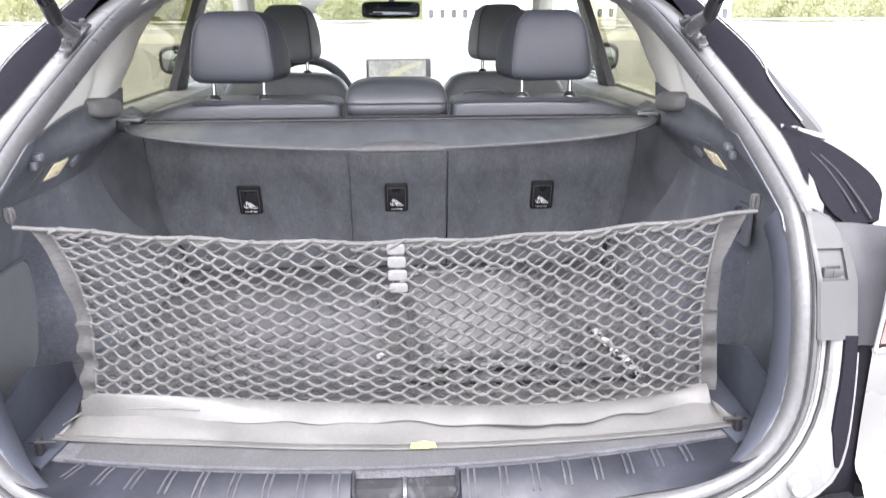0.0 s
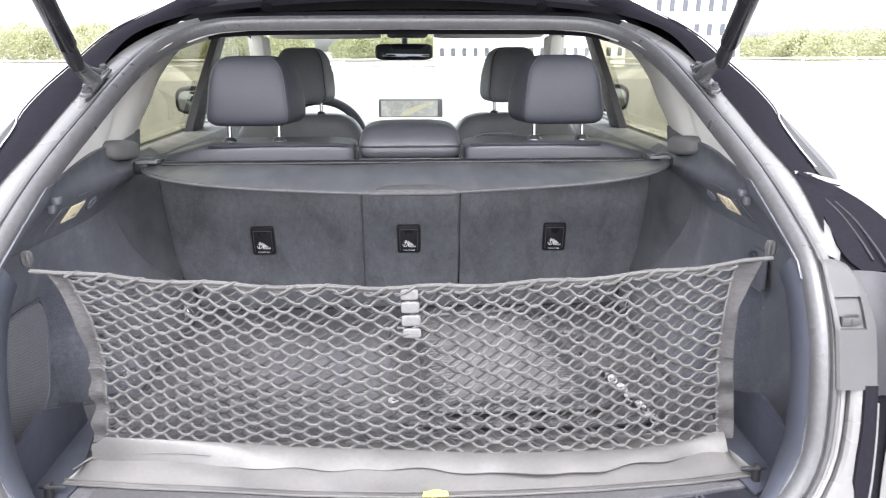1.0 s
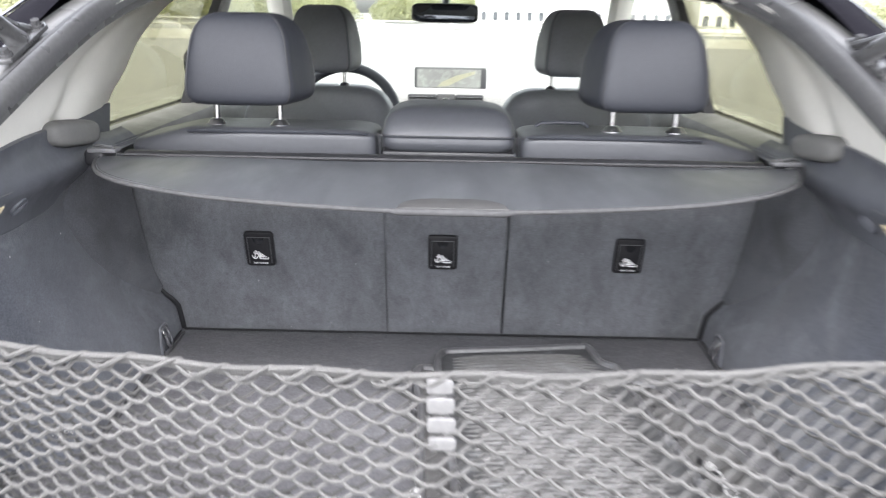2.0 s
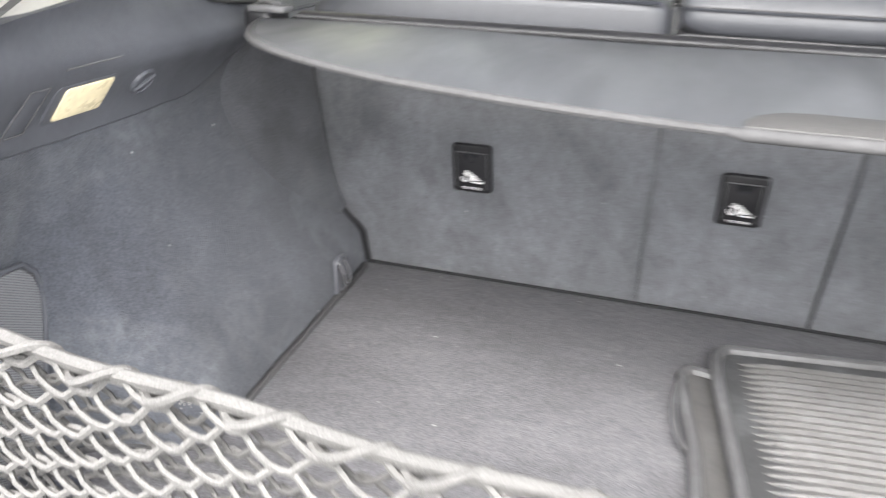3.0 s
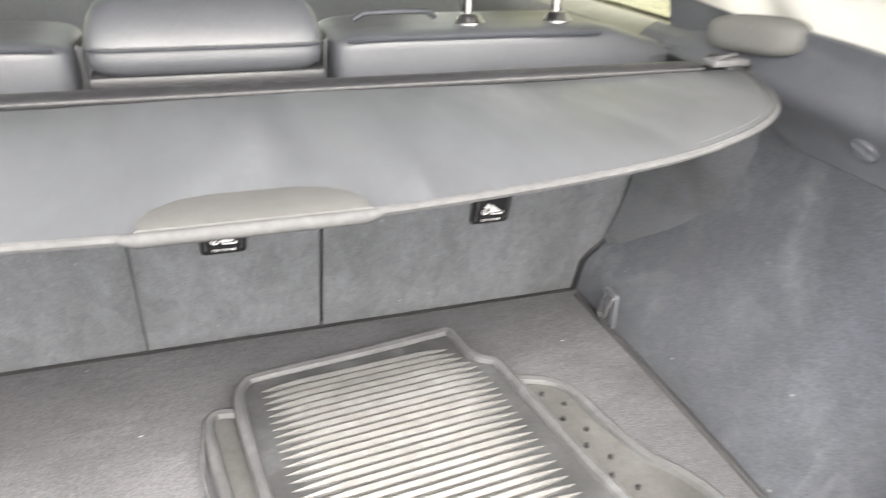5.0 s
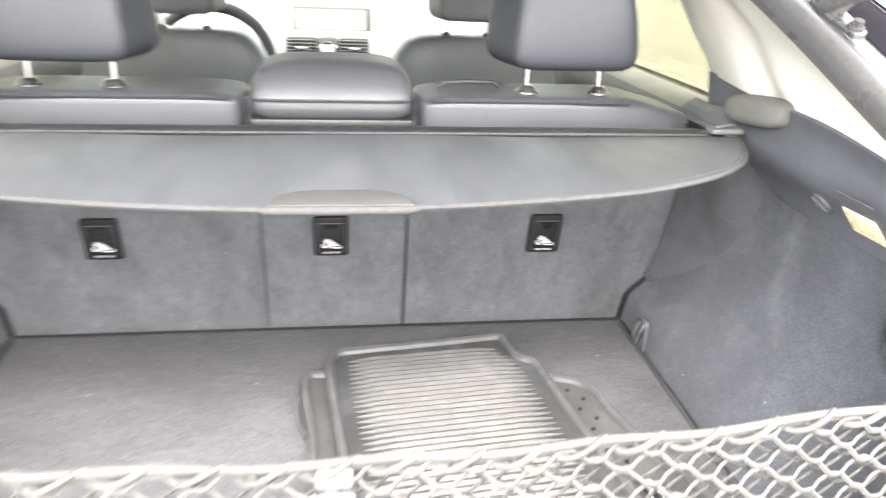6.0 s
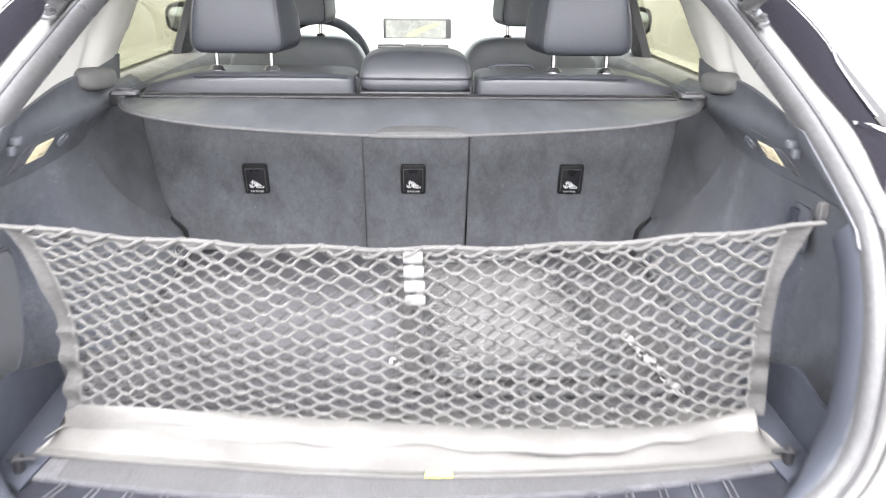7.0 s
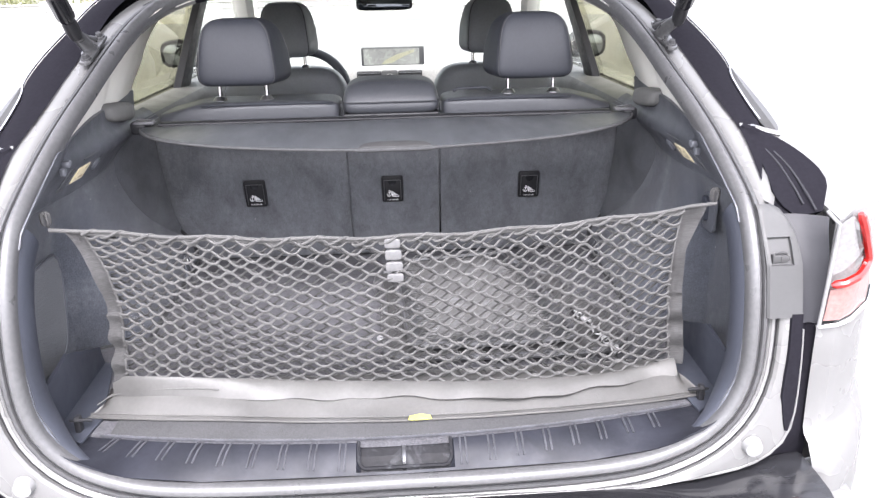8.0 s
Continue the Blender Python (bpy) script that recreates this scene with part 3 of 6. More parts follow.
        row += [(xo - .002, y + .001), (xo, y + .005), (xo, y + .03)]
        rows.append([(s * x, v, z) for x, v in row])
    bm = bmesh.new()
    grid(bm, rows)
    latch = part("latch_panel", bm, M_LATCH, car_body, "grey plastic panel with a bump stop recess")
    bm = bmesh.new()
    yb = open_y(1.056) - .010
    prism(bm, [(-.014, -.0065), (.006, -.0065), (.012, -.004), (.0145, 0), (.012, .004), (.006, .0065), (-.014, .0065)], .008, Matrix.Translation((s * .599, yb + .0075, 1.0535)) @ Matrix.Diagonal((s, 1, 1, 1)) @ pose(0, 0, 0, 90), .0025)
    tube(bm, curve([(s * .587, yb + .002, 1.0475), (s * .586, yb + .001, 1.058), (s * .5885, yb + .001, 1.0635), (s * .603, yb + .001, 1.0640), (s * .6065, yb + .003, 1.061)], 14), .0016, 6)
    box(bm, (s * .5985 - .0012, yb - .0018, 1.0490), (s * .5985 + .0012, yb + .001, 1.0580), .0004)
    part("bump_stop", bm, M_LATCH, latch, "rounded grey bump stop with a wire hook")
    # side face between the panel and the bumper, with a thin bright edge
    bm = bmesh.new()
    tube(bm, [(s * e[0], e[1] - .001, e[2]) for e in EDGE[lo_n // 2 - 6:] if e[2] < .968], .0022, 6)
    part("panel_edge", bm, M_PAINT, car_body, "bright panel edge")
    bm = bmesh.new()
    rows = []
    for z in np.linspace(.953, 1.112, 11):
        xo = float(np.interp(z, (.966, 1.02, 1.06, 1.09, 1.108, 1.12, 1.13), (.632, .633, .632, .628, .620, .612, .60))) - .003
        x1, y1 = float(np.interp(z, (.953, 1.06, 1.10, 1.13), (.662, .664, .668, .69))), float(np.interp(z, (.953, 1.06, 1.10, 1.13), (.122, .128, .15, .19)))
        y = open_y(z) - .002
        rows.append([(s * (xo + (x1 - xo) * u), y + (y1 - y) * u + .006 * math.sin(math.pi * u), z) for u in (0, .25, .5, .75, 1)])
    grid(bm, rows)
    part("lamp_side_panel", bm, M_SIDEPL, car_body, "grey panel beside the tail lamp")
    rows = []
    for z, x0, y0, x1, y1 in ((.951, .634, .122, .66, .122), (.885, .635, .112, .66, .118), (.801, .628, .10, .664, .114), (.763, .61, .094, .665, .112), (.722, .56, .087, .665, .112), (.69, .50, .083, .665, .115)):
        rows.append([(s * x0, y0 + .006, z), (s * (x0 * .5 + x1 * .5), (y0 + y1) / 2 + .012, z), (s * x1, y1 + .004, z)])
    bm = bmesh.new()
    grid(bm, rows)
    part("side_gap_panel", bm, M_DPANEL, car_body, "dark glossy panel beside the bumper corner")
    # round white plug
    bm = bmesh.new()
    bmesh.ops.create_cone(bm, cap_ends=True, segments=28, radius1=.0165, radius2=.0135, depth=.012, matrix=pose(s * .560, .081, .762, 90))
    part("round_plug", bm, M_PLUG, car_body, "round white plug")
    # tail lamp wrapped round the corner
    lamp = thing("tail_lamp", "red and clear tail lamp wrapped round the car's corner", "tail lamp", "tail lamps")
    bm = bmesh.new()
    part("clear_lens", curved_plate(bm, [(.662, 1.114), (.677, 1.131), (.690, 1.098), (.703, 1.066), (.664, 1.035)], corner_y, s), M_CLEAR, lamp, "pale clear lens")
    bm = bmesh.new()
    part("upper_lens", curved_plate(bm, [(.668, 1.118), (.682, 1.136), (.715, 1.15), (.74, 1.14), (.74, 1.06), (.71, 1.058)], corner_y, s, .006, -.004), M_CLEAR, lamp, "pale clear outer lens")
    bm = bmesh.new()
    part("lower_lens", curved_plate(bm, [(.665, 1.012), (.719, 1.026), (.745, 1.03), (.745, .978), (.724, .973), (.662, .960)], corner_y, s), M_ROSE, lamp, "pale rose lower lens")
    bm = bmesh.new()
    part("lamp_backing", curved_plate(bm, [(.663, 1.116), (.70, 1.145), (.74, 1.148), (.745, 1.05), (.745, .985), (.70, .968), (.662, .962)], corner_y, s, .004, -.010), M_CLEAR, lamp, "pale lamp reflector")
    bm = bmesh.new()
    tube(bm, [(s * x, corner_y(x) - .004, z) for x, z in curve([(.686, 1.135), (.696, 1.115), (.709, 1.09), (.724, 1.062), (.724, 1.05), (.712, 1.037), (.69, 1.03), (.663, 1.021)], 30)], [.004] + [.0068] * 28 + [.003], 8)
    part("red_strip", bm, M_RED, lamp, "red light strip")
    bm = bmesh.new()
    tube(bm, [(s * x, y - .003, z) for x, y, z in ((.644, .124, 1.136), (.661, .115, 1.117), (.660, .115, 1.08), (.658, .115, 1.03), (.655, .116, .954))], .003, 8)
    part("lamp_edge", bm, M_PLUG, lamp, "white lamp edge")
    bm = bmesh.new()
    tube(bm, [(s * x, corner_y(x) - .004, .951 + (x - .655) * .26) for x in np.linspace(.655, .78, 12)], .0035, 8)
    part("lamp_trim", bm, M_CHROME, lamp, "dark chrome trim under the lamp")
    # bumper corner
    line = [(x, corner_y(x) + .003) for x in (.655, .66, .67, .68, .69, .70, .72, .74, .76, .79, .82, .85, .88, .90, .92)]
    rows = []
    for zc, off in ((.945, .012), (.951, .0), (.945, -.003), (.90, -.004), (.84, -.006), (.775, -.010), (.765, -.016), (.757, -.032), (.73, -.05), (.66, -.056), (.58, -.05), (.50, -.03), (.42, .02)):
        rows.append([(s * x, y + off, zc + (x - .655) * (.26 if zc > .76 else .12)) for x, y in line])
    bm = bmesh.new()
    grid(bm, rows)
    part("bumper_corner", bm, M_PAINT, car_body)

rows = []
for x in np.linspace(-.72, .72, 45):
    f = .05 * (abs(x) / .66) ** 3
    rows.append([(x, y + f, z) for y, z in ((.088, .688), (.082, .6905), (.05, .690), (.0, .686), (-.03, .676), (-.045, .65), (-.05, .58), (-.045, .50), (-.02, .42))])
bm = bmesh.new()
grid(bm, rows)
bumper = part("bumper", bm, M_PAINT, car_body)
rows = []
for x in np.linspace(-.655, .655, 46):
    f = .03 * (abs(x) / .66) ** 3
    g = .03 * smooth01((abs(x) - .46) / .17)
    rows.append([(x, y + f, z + g) for y, z in ((.088, .690), (.083, .6965), (.07, .698), (.03, .697), (-.01, .694), (-.032, .686), (-.045, .672))])
bm = bmesh.new()
grid(bm, rows)
part("step_pad", bm, M_STEP, bumper, "scuffed glossy black step pad on the bumper")

# plain outer shell: roof, sides, bonnet, front, underside, wheels
rows = []
for y, hw, z in ((.93, .56, 1.515), (1.1, .60, 1.55), (1.4, .625, 1.585), (1.8, .635, 1.60), (2.05, .625, 1.585), (2.25, .60, 1.545)):
    rows.append([(hw * u, y, z - .045 * u * u - .05 * max(abs(u) - .85, 0) / .15) for u in np.linspace(-1, 1, 25)])
part("roof", sheet(rows, .012, (0, 0, 1)), M_DPANEL, car_body)
AXLES = (.80, 3.42)


def belt(y):
    """Height of the body side's upper edge."""
    return float(np.interp(y, (.6, 2.6, 3.0, 3.5, 3.95, 4.2), (1.170, 1.168, 1.10, 1.045, .96, .86)))


def arch(y):
    """Height of the body side's lower edge, cut out round the wheels."""
    low = .30
    for c in AXLES:
        if abs(y - c) < .42:
            low = max(low, .37 + math.sqrt(.42 ** 2 - (y - c) ** 2))
    return low


def body_w(y):
    return .93 - .03 * ((y - 2.0) / 2) ** 2 - .30 * smooth01((y - 3.75) / .5) ** 2


for side, s in SIDES:
    rows = []
    for y in np.linspace(.75, 4.16, 120):
        w, hi, lo = body_w(y), belt(y), arch(y)
        tuck = .235 if y < 2.7 else .235 - .11 * smooth01((y - 2.7) / .4)
        shape = ((.0, .05), (.22, .0), (.55, .0), (.78, .02), (.92, .05), (.97, .10), (.99, .16), (1.0, tuck))
        rows.append([(s * (w - d), y, lo + (hi - lo) * u) for u, d in shape])
    part("door_skin", sheet(rows, .01, (s, 0, 0)), M_PAINT, car_body, "silver body side with wheel arches")
    for y in (1.02, 1.62, 2.72):
        bm = bmesh.new()
        tube(bm, [(s * (body_w(y) - d + .0005), y, arch(y) + (belt(y) - arch(y)) * u) for u, d in ((.04, .042), (.22, .0), (.55, .0), (.78, .02), (.92, .05), (.97, .10))], .0022, 5)
        part("door_gap", bm, M_BLACK, car_body, "dark panel gap")
    # outer rear quarter between the pillar and the side window
    win = curve([(.672, 1.0, 1.172), (.662, 1.05, 1.27), (.633, 1.2, 1.38), (.607, 1.45, 1.475)], 16)
    out_ = curve([(.672, .52, 1.185), (.664, .66, 1.325), (.648, .80, 1.39), (.60, .96, 1.475)], 16)
    part("rear_quarter", sheet([[tuple(s * (a[0] * (1 - u) + q[0] * u + .012 * math.sin(math.pi * u)) if k == 0 else a[k] * (1 - u) + q[k] * u for k in range(3)) for u in np.linspace(0, 1, 8)] for a, q in zip(win, out_)], .006, (s, 0, 0)), M_DPANEL, car_body, "glossy black rear quarter panel")
rows = [[((body_w(y) - (.125 if y > 3.1 else .16)) * u, y, belt(y) - .06 * smooth01((1 - abs(u)) / .1) + .03 * (1 - u * u) * (1 - smooth01((y - 3.9) / .3))) for u in (-1, -.97, -.93, -.89, -.8, -.6, -.4, -.2, 0, .2, .4, .6, .8, .89, .93, .97, 1)] for y in np.linspace(3.06, 4.16, 16)]
part("bonnet", sheet(rows, .012, (0, 0, 1)), M_PAINT, car_body)
rows = []
for x in np.linspace(-1, 1, 33):
    front = 4.30 - .15 * abs(x) ** 3
    rows.append([(x * (body_w(4.16) - d), y + front - 4.30, z) for y, z, d in ((4.16, .885, .10), (4.26, .82, .02), (4.30, .70, .0), (4.31, .52, .0), (4.27, .38, .01), (4.16, .30, .05))])
part("front_bumper", sheet(rows, .01, (0, 1, 0)), M_PAINT, car_body)
bm = bmesh.new()
box(bm, (-.84, .15, .28), (.84, 4.1, .32), .01)
part("underbody", bm, M_BLACK, car_body)
for s in (-1, 1):
    for y in AXLES:
        bm = bmesh.new()
        tread = [(.355, -.10), (.37, -.085), (.37, .085), (.355, .10), (.25, .105), (.25, -.105)]
        grid(bm, [[(s * (.79 + w), y + r * math.cos(b), .37 + r * math.sin(b)) for r, w in tread] for b in np.linspace(0, 2 * math.pi, 40, endpoint=False)], closed_u=True, closed_v=True)
        tyre = part("wheel", bm, M_BLACK, car_body, "black tyre on a silver rim")
        bm = bmesh.new()
        bmesh.ops.create_cone(bm, cap_ends=True, segments=40, radius1=.252, radius2=.252, depth=.17, matrix=pose(s * .79, y, .37, 0, 90, 0))
        part("rim", bm, M_PAINT, tyre)

# ---- open tailgate overhead and its two struts ----
tailgate = thing("tailgate", "open dark tailgate held up by two gas struts", "tailgate")
rows = []
for u in np.linspace(0, 1, 16):
    y, z = .93 - 1.02 * u, 1.56 + .62 * u + .05 * math.sin(math.pi * u)
    hw = .50 + .14 * smooth01(u * 3)
    rows.append([(hw * v, y, z - .04 * v * v) for v in np.linspace(-1, 1, 15)])
part("gate_panel", sheet(rows, .05, (0, 0, 1)), M_DPANEL, tailgate)
for s in (-1, 1):
    bm = bmesh.new()
    tube(bm, [(s * .30, .93, 1.50), (s * .30, .96, 1.53), (s * .30, .93, 1.57)], .012, 8)
    part("hinge", bm, M_DPANEL, tailgate)
bm = bmesh.new()
grid(bm, [[p + o * a + n * b for a, b in ((.046, -.004), (.06, -.008), (.09, -.02), (.13, -.05), (.18, -.1))] for p, o, n in (FRAMES[k % len(FRAMES)] for k in range(top_a - 3, top_b + 4))])
part("roof_channel", bm, M_DPANEL, car_body)
for side, s in SIDES:
    strut = thing("gas_strut", "black gas strut with a chrome ball joint on the pillar", "gas strut", "gas struts")
    a, b = Vector((s * .5716, .588, 1.3867)), Vector((s * .52, .18, 1.72))
    d = (b - a)
    bm = bmesh.new()
    tube(bm, [a + d * .08, a + d * .1, a + d * .62, a + d * .64], [.012, .0165, .0165, .01], 16)
    part("cylinder", bm, M_STEP, strut)
    bm = bmesh.new()
    tube(bm, [a + d * .62, b], .006, 10)
    part("rod", bm, M_CHROME, strut)
    bm = bmesh.new()
    tube(bm, [a - d * .01, a + d * .03, a + d * .09], [.012, .014, .013], 12)
    part("socket", bm, M_BLACK, strut)
    # cast bracket: a foot plate along the gutter with two bolts, and an arm to the strut's ball
    u0, u1 = Vector((s * .566, .592, 1.331)), Vector((s * .562, .690, 1.375))
    along = (u1 - u0).normalized()
    nor = Vector((0, -.43, .9))
    nor = (nor - along * nor.dot(along)).normalized()
    foot = Matrix((along, nor.cross(along), nor)).transposed().to_4x4()
    foot.translation = (u0 + u1) / 2
    bm = bmesh.new()
    prism(bm, [(-.058, -.004), (-.05, -.012), (.05, -.012), (.058, -.004), (.056, .008), (.030, .011), (.018, .017), (-.018, .017), (-.030, .011), (-.056, .008)], .006, foot, .002)
    tube(bm, [foot @ Vector((.0, .004, .004)), foot @ Vector((-.012, .006, .022)), a + d * .01], [.016, .013, .011], 10)
    tube(bm, [foot @ Vector((.035, .006, .004)), foot @ Vector((.012, .008, .02)), a + d * .02], [.007, .006, .006], 8)
    brk = part("bracket", bm, M_BRACKET, strut, "painted cast bracket")
    for dx in (-.043, .043):
        bm = bmesh.new()
        bmesh.ops.create_cone(bm, cap_ends=True, segments=20, radius1=.0095, radius2=.009, depth=.003, matrix=foot @ Matrix.Translation((dx, -.001, .0075)))
        bmesh.ops.create_cone(bm, cap_ends=True, segments=6, radius1=.0066, radius2=.006, depth=.008, matrix=foot @ Matrix.Translation((dx, -.001, .0115)))
        part("bolt", bm, M_PIPING, brk, "dark steel bolt")

# ---- cargo floor and sill ----
def floor_edge(y):
    """Half width of the cargo floor."""
    return float(np.interp(y, (.13, .17, .22, .40, .465, .49, .505, .53, .56, .75, 1.0), (.44, .50, .545, .635, .645, .628, .602, .519, .514, .519, .528)))


def floor_front(x):
    return .132 + .03 * (x / .37) ** 2


ys = np.concatenate([np.linspace(0, .35, 8), np.linspace(.36, .48, 14), np.linspace(.5, 1.0, 10)])
rows = []
for v in ys:
    row = []
    for u in np.linspace(-1, 1, 61):
        y = .132 + (1.02 - .132) * v
        x = u * floor_edge(max(y, .17))
        y = max(y, floor_front(x)) if v < .2 else y
        row.append((x, y, .78))
    rows.append(row)
bm = bmesh.new()
grid(bm, rows)
thicken(bm, .02, (0, 0, -1))
floor = solo("floor", bm, M_CARPET, "dark grey carpeted cargo floor board with brushed marks", "floor", kind="structure")
bm = bmesh.new()
for s in (-1, 1):
    tube(bm, curve([(s * .519, .985, .781), (s * .515, .8, .781), (s * .509, .6, .781), (s * .507, .55, .781), (s * .512, .532, .781), (s * .529, .524, .781), (s * .567, .513, .781), (s * .595, .503, .781), (s * .621, .489, .781), (s * .634, .474, .781), (s * .634, .458, .781), (s * .62, .42, .781)], 80), .0036, 6)
part("edge_binding", bm, M_STRIP, floor, "stitched grey edge binding")
# thin black tube drawn as the shade where floor meets wall
bm = bmesh.new()
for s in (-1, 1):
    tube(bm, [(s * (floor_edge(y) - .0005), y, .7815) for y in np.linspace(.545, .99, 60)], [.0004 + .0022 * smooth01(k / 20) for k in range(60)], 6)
part("edge_shade_line", bm, M_BLACK, floor, "black line of shade along the wall's foot")
bm = bmesh.new()
tube(bm, [(x, floor_front(x) - .001, .782 + .0008 * noise.noise((x * 60, 1, 2))) for x in np.linspace(-.48, .48, 160)], .0024, 6)
part("front_binding", bm, M_RIB, floor, "frayed pale front edge")

rows = [[(x, floor_front(x) + d, .7805 + (.003 if 0 < i < 4 else 0)) for i, d in enumerate((.0, .003, .02, .055, .058))] for x in np.linspace(-.465, .465, 60)]
part("front_strip", sheet(rows, .002, (0, 0, -1)), M_STRIP, floor, "smooth grey felt strip along the front edge")

sill = tagged(thing("sill_plate", "dark plastic sill plate with slanted raised ribs", "sill plate"), kind="structure")
rows = []
for x in np.linspace(-.53, .53, 90):
    yf = floor_front(x) + .012
    zb = float(np.interp(abs(x), (0, .3, .42, .49, .53), (.742, .747, .764, .80, .83)))
    yb = .087 + .004
    lift = max(zb - .742, 0)
    rec = -.016 if -.06 < x < .083 else 0.0
    rows.append([(x, yf + (yb - yf) * u, .776 + (zb - .776) * u * u + (rec if .12 < u < .9 else 0)) for u in (0, .08, .15, .3, .5, .7, .85, .95, 1.0)])
bm = bmesh.new()
grid(bm, rows)
thicken(bm, .003, (0, 0, -1))
part("plate", bm, M_SILL, sill)


def sill_z(x, y):
    yf, yb = floor_front(x) + .012, .091
    u = min(max((y - yf) / (yb - yf), 0), 1)
    zb = float(np.interp(abs(x), (0, .3, .42, .49, .53), (.742, .747, .764, .80, .83)))
    return .776 + (zb - .776) * u * u


for x in [-.0855 - .0457 * k for k in range(9)] + [.104 + .0456 * k for k in range(8)]:
    bm = bmesh.new()
    y0, y1 = floor_front(x) + .004, floor_front(x) - .038
    dx = .035 * min(x, 0)
    for ox in (-.0045, .0045):
        tube(bm, [(x + ox, y0, sill_z(x, y0) + .001), (x + ox + dx * .5, (y0 + y1) / 2, sill_z(x, (y0 + y1) / 2) + .0015), (x + ox + dx, y1, sill_z(x, y1) + .001)], .0017, 6)
    tube(bm, [(x - .0045, y0, sill_z(x, y0) + .001), (x + .0045, y0, sill_z(x, y0) + .001)], .0015, 6)
    part("rib", bm, M_RIB, sill)
recess = part("striker_recess", bmesh.new(), M_PIT, sill, "worn black striker recess")
bm = bmesh.new()
grid(bm, [[(x, y, sill_z(x, y) - .009) for y in np.linspace(.152, .094, 6)] for x in np.linspace(-.061, .084, 8)])
tube(bm, [(c[0] + .0115, c[1] + .122, sill_z(c[0], c[1] + .122) + .001) for c in rounded(.146, .05, .012)], .003, 6, closed=True)
for x0, x1 in ((-.056, -.005), (.02, .079)):
    box(bm, (x0, .098, .728), (x1, .112, .742), .004)
bm.to_mesh(recess.data)
bm.free()
bm = bmesh.new()
tube(bm, [(.01, .100, .742), (.01, .102, .757), (.01, .118, .766), (.01, .134, .764), (.01, .14, .752)], .0035, 8)
part("striker", bm, M_STEEL, recess, "bright steel striker loop")

# ---- side walls of the cargo space ----
WY = (.10, .25, .42, .487, .53, .60, .75, .90, 1.02)
WZ = (.78, .83, .86, .885, .95, 1.0, 1.05, 1.09, 1.13, 1.17)
WX = np.array([
    (.640, .645, .648, .650, .652, .650, .640, .620, .600, .562),
    (.640, .645, .648, .650, .652, .650, .640, .620, .600, .562),
    (.646, .647, .648, .649, .650, .647, .637, .618, .600, .562),
    (.642, .643, .645, .647, .650, .648, .634, .616, .600, .562),
    (.517, .540, .556, .570, .600, .616, .618, .612, .600, .562),
    (.514, .531, .543, .554, .582, .600, .606, .612, .600, .562),
    (.519, .531, .541, .552, .578, .598, .612, .620, .603, .565),
    (.524, .531, .546, .564, .590, .606, .620, .630, .612, .574),
    (.528, .532, .547, .566, .590, .606, .620, .630, .612, .574)])


def wall_x(y, z):
    i = int(np.clip(np.searchsorted(WY, y) - 1, 0, len(WY) - 2))
    f = smooth01((y - WY[i]) / (WY[i + 1] - WY[i]))
    return float(np.interp(z, WZ, WX[i] * (1 - f) + WX[i + 1] * f))


def wall_at(v, z):
    """A point of the right wall: v from 0 at the opening to 1 at the seats."""
    yr = open_y(z) + .006
    xr = float(np.interp(z, [p[2] for p in HALF[4:17]], [p[0] for p in HALF[4:17]])) - .003
    y = yr + (1.02 - yr) * v
    f = smooth01((y - yr) / .11)
    if z <= 1.17:
        x = wall_x(y, z)
    else:
        g = (z - 1.17) / .052
        xb = float(np.interp(y, (.372, .55, .75, 1.03), (.545, .575, .602, .634)))
        x = wall_x(y, 1.17) * (1 - g ** .5) + xb * g ** .5 + .008 * math.sin(math.pi * g)
    return xr * (1 - f) + x * f, y, z


def shoulder_top(v):
    return 1.210 + .015 * smooth01(v / .45) - .036 * smooth01((v - .55) / .38)


def shoulder_low(v):
    return 1.098 + .062 * smooth01((v - .62) / .16)


